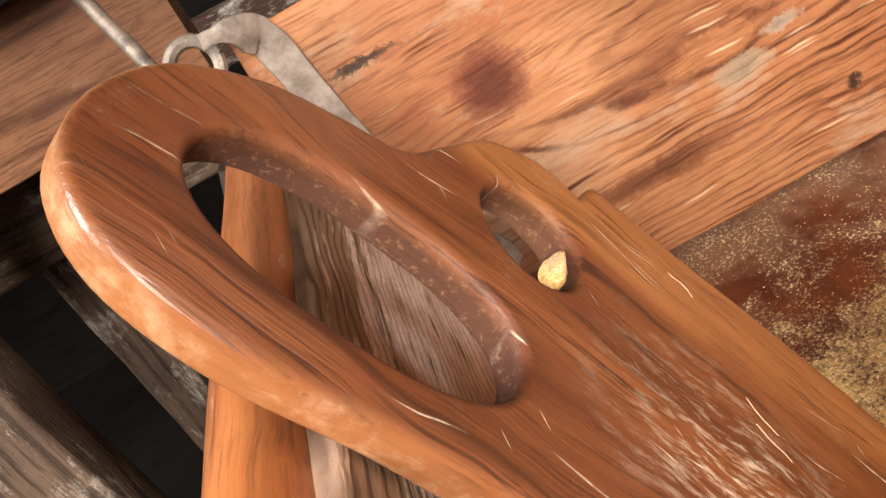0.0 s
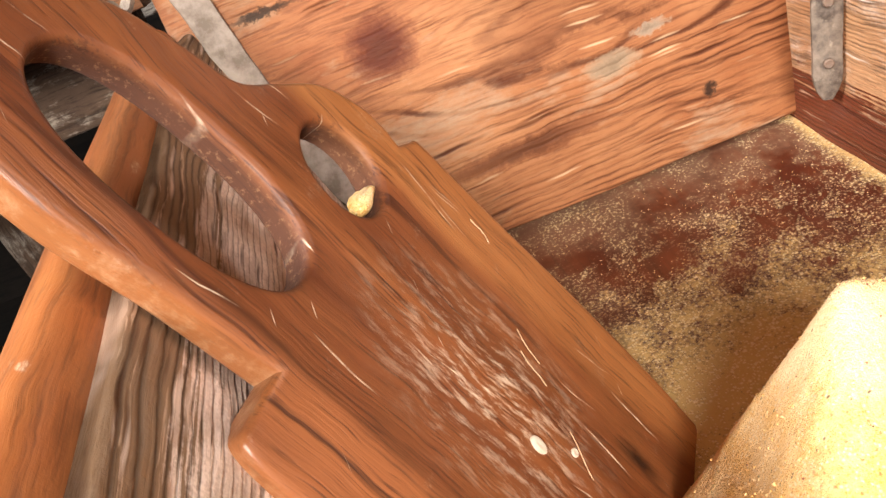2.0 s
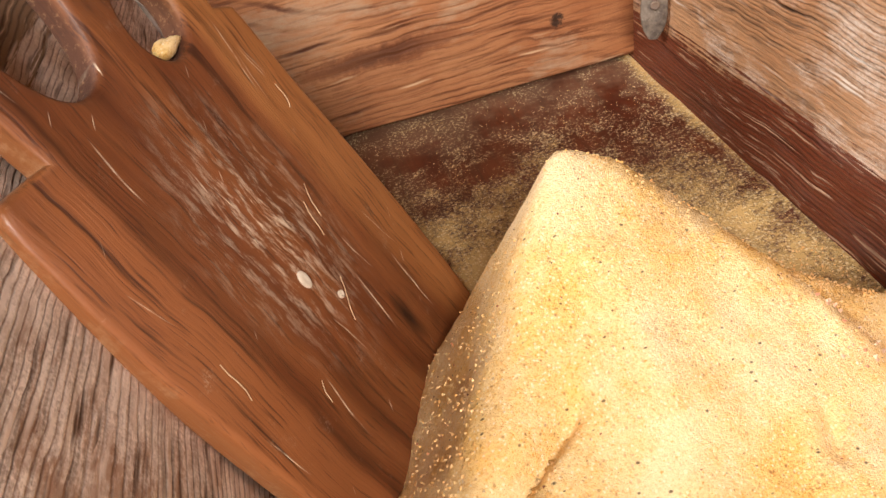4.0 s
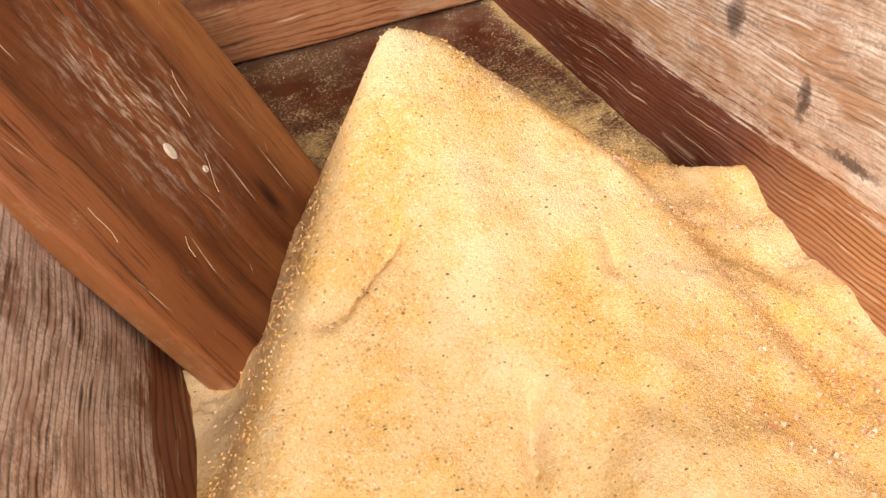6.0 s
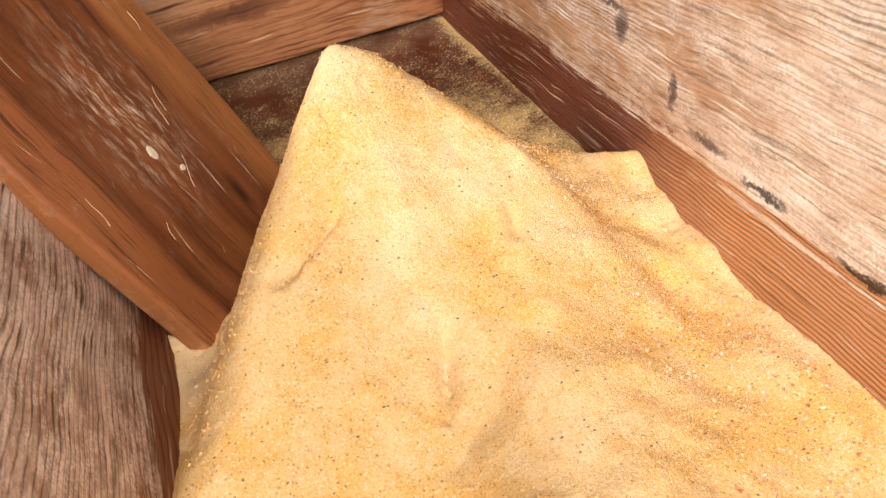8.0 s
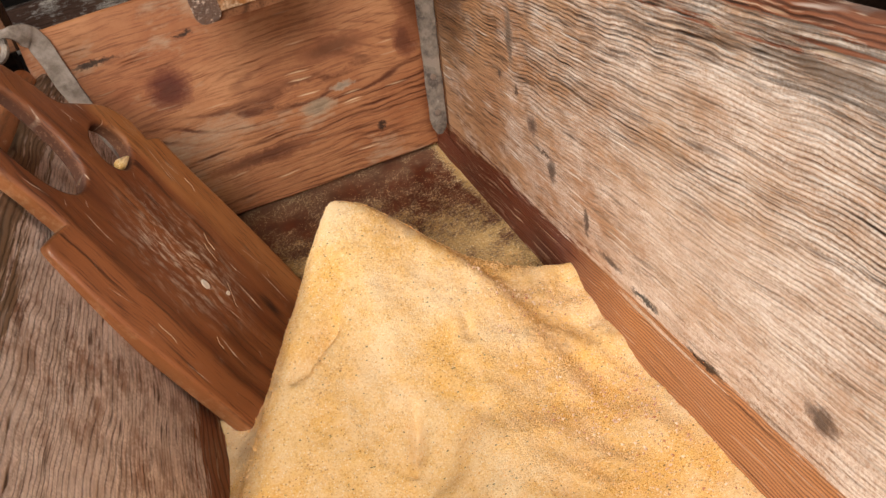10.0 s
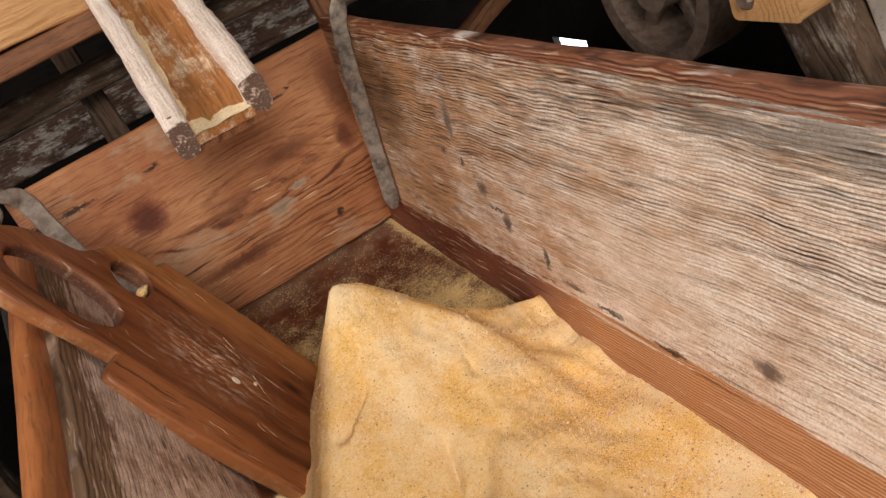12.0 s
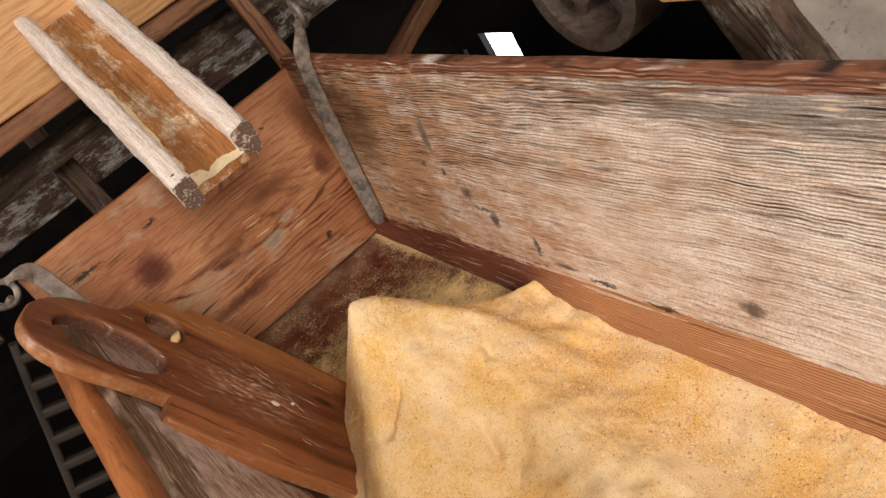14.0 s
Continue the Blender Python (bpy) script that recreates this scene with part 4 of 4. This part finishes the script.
for i in range(41):
    f = i / 40
    row = []
    for j in range(13):
        q = j / 12
        u = -0.037 + 0.074 * q
        lip = max(0.0, 1 - f / 0.10) * (0.6 + 0.4 * noise.noise((q * 4, 1, 0)))
        edge = max(0.0, 1 - q / (0.16 + 0.18 * noise.noise((f * 6, 3, 0)))) * max(0.0, 1 - abs(f - 0.45) / 0.4)
        row.append(bm.verts.new(C_END + c_dir * (0.006 + 0.40 * f) + c_side * u + c_up * (0.0045 + 0.0065 * lip + 0.011 * edge + 0.0008 * noise.noise((f * 60, q * 20, 0)))))
    gr.append(row)
for i in range(40):
    for j in range(12):
        bm.faces.new((gr[i][j], gr[i][j + 1], gr[i + 1][j + 1], gr[i + 1][j]))
bmesh.ops.recalc_face_normals(bm, faces=bm.faces)
M_CREAM = meal("cream flour", (0.90, 0.76, 0.52), (0.84, 0.66, 0.40))
tagged(part("flour_drift", bm, M_CREAM), "thin drift of cream flour lying in the chute", "flour drift")

# ---- timber frame behind the trough ----
def timber(name, a, b, side, w, h, material, label, group=""):
    return tagged(beam(name, a, b, side, w, h, material, None, "", 0.006, 0.004, 40), label, "beam", group)


timber("pine_board", (-1.6, 0.265, 0.585), (0.60, 0.265, 0.585), (0, 0, 1), 0.205, 0.03, M_PALE, "pale fresh pine board behind the chute")
timber("brown_beam", (-1.6, 0.263, 0.461), (0.60, 0.263, 0.464), (0, 0, 1), 0.036, 0.05, M_BROWN, "brown beam under the pale pine board", "beams behind the trough")
timber("grey_beam", (-1.8, 0.53, 0.355), (1.2, 0.53, 0.352), (0, 0, 1), 0.052, 0.06, M_BEAM, "old grey beam behind the trough", "beams behind the trough")
timber("smeared_beam", (-2.2, 0.99, 0.198), (1.7, 0.99, 0.205), (0, 0, 1), 0.095, 0.07, M_SMEAR, "dark beam smeared with white flour", "beams behind the trough")
timber("strut", (0.128, 0.24, 0.46), (0.175, 0.22, -0.2), (1, 0, 0), 0.032, 0.03, M_BROWN, "thin brown strut beside the corner strap")
timber("post", (-0.272, 0.66, 0.42), (-0.215, 0.66, -1.0), (1, 0, 0), 0.05, 0.05, M_BEAM, "dark wooden post behind the grey beam")
timber("brace", (0.60, 1.35, -0.30), (1.35, 1.35, -0.02), (0, 0, 1), 0.06, 0.06, M_BROWN, "brown brace in the dark behind the trough")
timber("post", (-0.95, 0.75, 0.5), (-0.92, 0.75, -1.0), (1, 0, 0), 0.09, 0.09, M_BEAM, "dark wooden post behind the grey beam")

timber("wide_plank", (-1.9, 0.45, 0.345), (-0.535, 0.43, 0.335), (0, 0, 1), 0.17, 0.05, M_BROWN, "wide brown plank behind the trough", "beams behind the trough")
timber("wide_plank", (-1.9, 0.69, 0.16), (-0.60, 0.69, 0.15), (0, 0, 1), 0.15, 0.05, M_BEAM, "wide grey plank behind the trough", "beams behind the trough")

# ---- the iron pulley and what stands beyond the right side board ----
pulley = empty("pulley_wheel", (0.72, 0.03, 0.105), "dusty cast-iron pulley wheel with thick spokes", "pulley")
m_pul = axes((0.72, 0.03, 0.105), (0.0, 1, 0.1), (0.05, 0, 1))


def ring(r0, r1, depth, sides=40):
    bm = bmesh.new()
    prof = ((r0, -depth), (r1 * 0.985, -depth), (r1, -depth * 0.6), (r1, depth * 0.6), (r1 * 0.985, depth), (r0, depth), (r0 * 1.01, 0))
    rs = [[bm.verts.new((r * math.cos(a), r * math.sin(a), z)) for r, z in prof] for a in (2 * math.pi * i / sides for i in range(sides))]
    n = len(prof)
    for i in range(sides):
        p, q = rs[i], rs[(i + 1) % sides]
        for j in range(n):
            bm.faces.new((p[j], p[(j + 1) % n], q[(j + 1) % n], q[j]))
    bmesh.ops.recalc_face_normals(bm, faces=bm.faces)
    return bm


part("rim", ring(0.122, 0.155, 0.06), M_RUST, pulley, "", m_pul)
part("hub", ring(0.018, 0.045, 0.06, 24), M_RUST, pulley, "", m_pul)
for i in range(5):
    a = 2 * math.pi * (i + 0.3) / 5
    part("spoke", sweep(rounded(0.034, 0.022, 0.009, 3), 0.10, 6, 0.001, i), M_RUST, pulley, "", m_pul @ pose(0, 0, 0, 0, 0, math.degrees(a)) @ pose(0.038, 0, 0))
tagged(part("axle", tube([(0.67, 0.03, 0.105), (1.89, 0.0, 0.105)], 0.017, 16), M_IRON), "iron axle carrying the pulley wheel", "axle")
block = empty("bearing_block", (0.62, -0.32, 0.12), "pale wooden bearing block with an iron bolt", "bearing block")
part("block_body", sweep(rounded(0.13, 0.10, 0.01), 1.33, 12, 0.001, 2.0), M_PALE, block, "", axes((0.58, -0.33, 0.155), (1, 0.02, 0.02), (0, 1, 0)))
part("bolt", disc(0.016, 0.008, 6), M_RUST, block, "", axes((0.578, -0.30, 0.14), (0, 1, 0), (0, 0, 1)) @ pose(0, 0, 0, 180, 0, 0))
timber("dark_post", (0.88, -0.10, 0.12), (0.90, -0.34, -0.60), (0, 1, 0), 0.14, 0.10, M_BEAM, "dark worn slanting post beyond the trough")
k = Nodes("dusty sheet metal")
tone = k.mix(k.ramp(k.noise(k.coord, 7.0, 6.0, 0.65), (0.35, 0.0), (0.65, 1.0)), (0.46, 0.38, 0.32), (0.70, 0.62, 0.55))
tone = k.mix(k.ramp(k.noise(k.coord, 50.0, 6.0, 0.7), (0.58, 0.0), (0.7, 0.8)), tone, (0.20, 0.12, 0.08))
k.bump(k.noise(k.coord, 60.0, 5.0), 0.4, 0.002)
M_SHEET = k.finish(tone, 0.62, 0.25)
tagged(beam("sheet_panel", (1.03, -0.36, 0.35), (1.10, -0.62, -1.0), (0.6, -0.8, 0.1), 0.50, 0.02, M_SHEET, None, "", 0.004, 0.002, 20), "dusty grey-brown sheet panel beyond the slanting post", "panel")
timber("sill_beam", (0.78, 0.9, -0.30), (0.84, -0.5, -0.32), (1, 0, 0), 0.14, 0.10, M_BEAM, "dark heap-strewn beam beyond the trough")

# ---- bucket chain in the dark beside the left rail ----
chain = empty("elevator_chain", (-0.66, 0.12, -0.02), "dark ladder chain of an elevator beside the trough", "chain")
t0, t1 = Vector((-0.50, 0.16, 0.20)), Vector((-0.82, 0.16, -0.62))
cd = (t1 - t0).normalized()
cs = cd.cross(Vector((0, 1, 0))).normalized()
for sgn in (-1, 1):
    beam("chain_rail", t0 + cs * 0.042 * sgn, t1 + cs * 0.042 * sgn, (0, 1, 0), 0.02, 0.014, M_CHAIN, chain, "", 0.004, 0.002, 30)
for i in range(16):
    p = t0 + cd * (0.03 + 0.052 * i)
    beam("chain_bar", p - cs * 0.04, p + cs * 0.04, (0, 1, 0), 0.022, 0.018, M_CHAIN, chain, "", 0.005, 0.001, 4)
timber("leaning_post", (-0.92, 0.20, 0.36), (-0.84, 0.16, -1.0), (1, 0, 0), 0.13, 0.08, M_BEAM, "rough floury post leaning beside the trough")

# light seen through gaps low in the far wall
k = Nodes("bright daylight outside")
e = k.node("ShaderNodeEmission", 0, Color=(0.85, 0.93, 1.0), Strength=9.0)
k.tree.links.new(e, k.tree.nodes["Material Output"].inputs["Surface"])
bm = bmesh.new()
box(bm, (2.06, 1.9, -1.5), (2.08, 3.6, -0.4))
tagged(part("backdrop", bm, k.mat), "bright daylight outside the wall gaps", "backdrop", kind="structure")

# ---- loose meal ----
def crumbs(name, count, area, size, material, label, seed):
    """Grains lying on the bottom and against the boards."""
    rnd = random.Random(seed)
    verts, faces = [], []
    while count:
        x, y = rnd.uniform(*area[0]), rnd.uniform(*area[1])
        z = max(heap_z(x, y) if y < -0.22 else -1, floor_z(y))
        if not left_x(z) < x < side_x(z) - 0.001 or noise.noise((x * 13, y * 13, seed)) < rnd.uniform(-0.5, 0.6):
            continue
        r = size * rnd.uniform(0.5, 1.6)
        b = len(verts)
        for dx, dy, dz in ((1, 0, 0), (-0.6, 0.8, 0), (-0.5, -0.9, 0), (0.1, 0, 0.9), (0, 0.1, -0.7)):
            verts.append((x + r * (dx + rnd.uniform(-0.4, 0.4)), y + r * (dy + rnd.uniform(-0.4, 0.4)), z + r * 0.4 + r * dz))
        faces += [(b, b + 1, b + 3), (b + 1, b + 2, b + 3), (b + 2, b, b + 3), (b + 1, b, b + 4), (b + 2, b + 1, b + 4), (b, b + 2, b + 4)]
        count -= 1
    mesh = bpy.data.meshes.new(name)
    mesh.from_pydata(verts, [], faces)
    mesh.materials.append(material)
    return tagged(new(name, mesh), label, "crumbs", kind="stuff")


def plain(name, a, b):
    k = Nodes(name)
    rand = k.tree.nodes.new("ShaderNodeNewGeometry").outputs["Random Per Island"]
    return k.finish(k.mix(rand, a, b), 0.9)


crumbs("meal_grains", 3000, ((-0.36, 0.01), (-0.5, -0.04)), 0.0005, plain("meal grain", (0.80, 0.56, 0.24), (0.72, 0.52, 0.32)), "loose yellow grains of meal on the bottom", 3)
crumbs("meal_grains", 12000, ((-0.35, 0.02), (-1.1, -0.36)), 0.0007, plain("pale grain", (0.92, 0.64, 0.33), (0.80, 0.42, 0.12)), "coarse grains lying on the heap of meal", 5)
crumbs("bran_flakes", 700, ((-0.35, 0.02), (-1.1, -0.36)), 0.0005, plain("bran", (0.10, 0.05, 0.025), (0.42, 0.10, 0.05)), "dark bran flakes scattered on the meal", 8)
crumbs("coarse_crumbs", 900, ((-0.09, 0.02), (-1.0, -0.5)), 0.0011, plain("mixed crumb", (0.93, 0.74, 0.55), (0.50, 0.16, 0.07)), "coarse pale and reddish crumbs beside the board", 11)
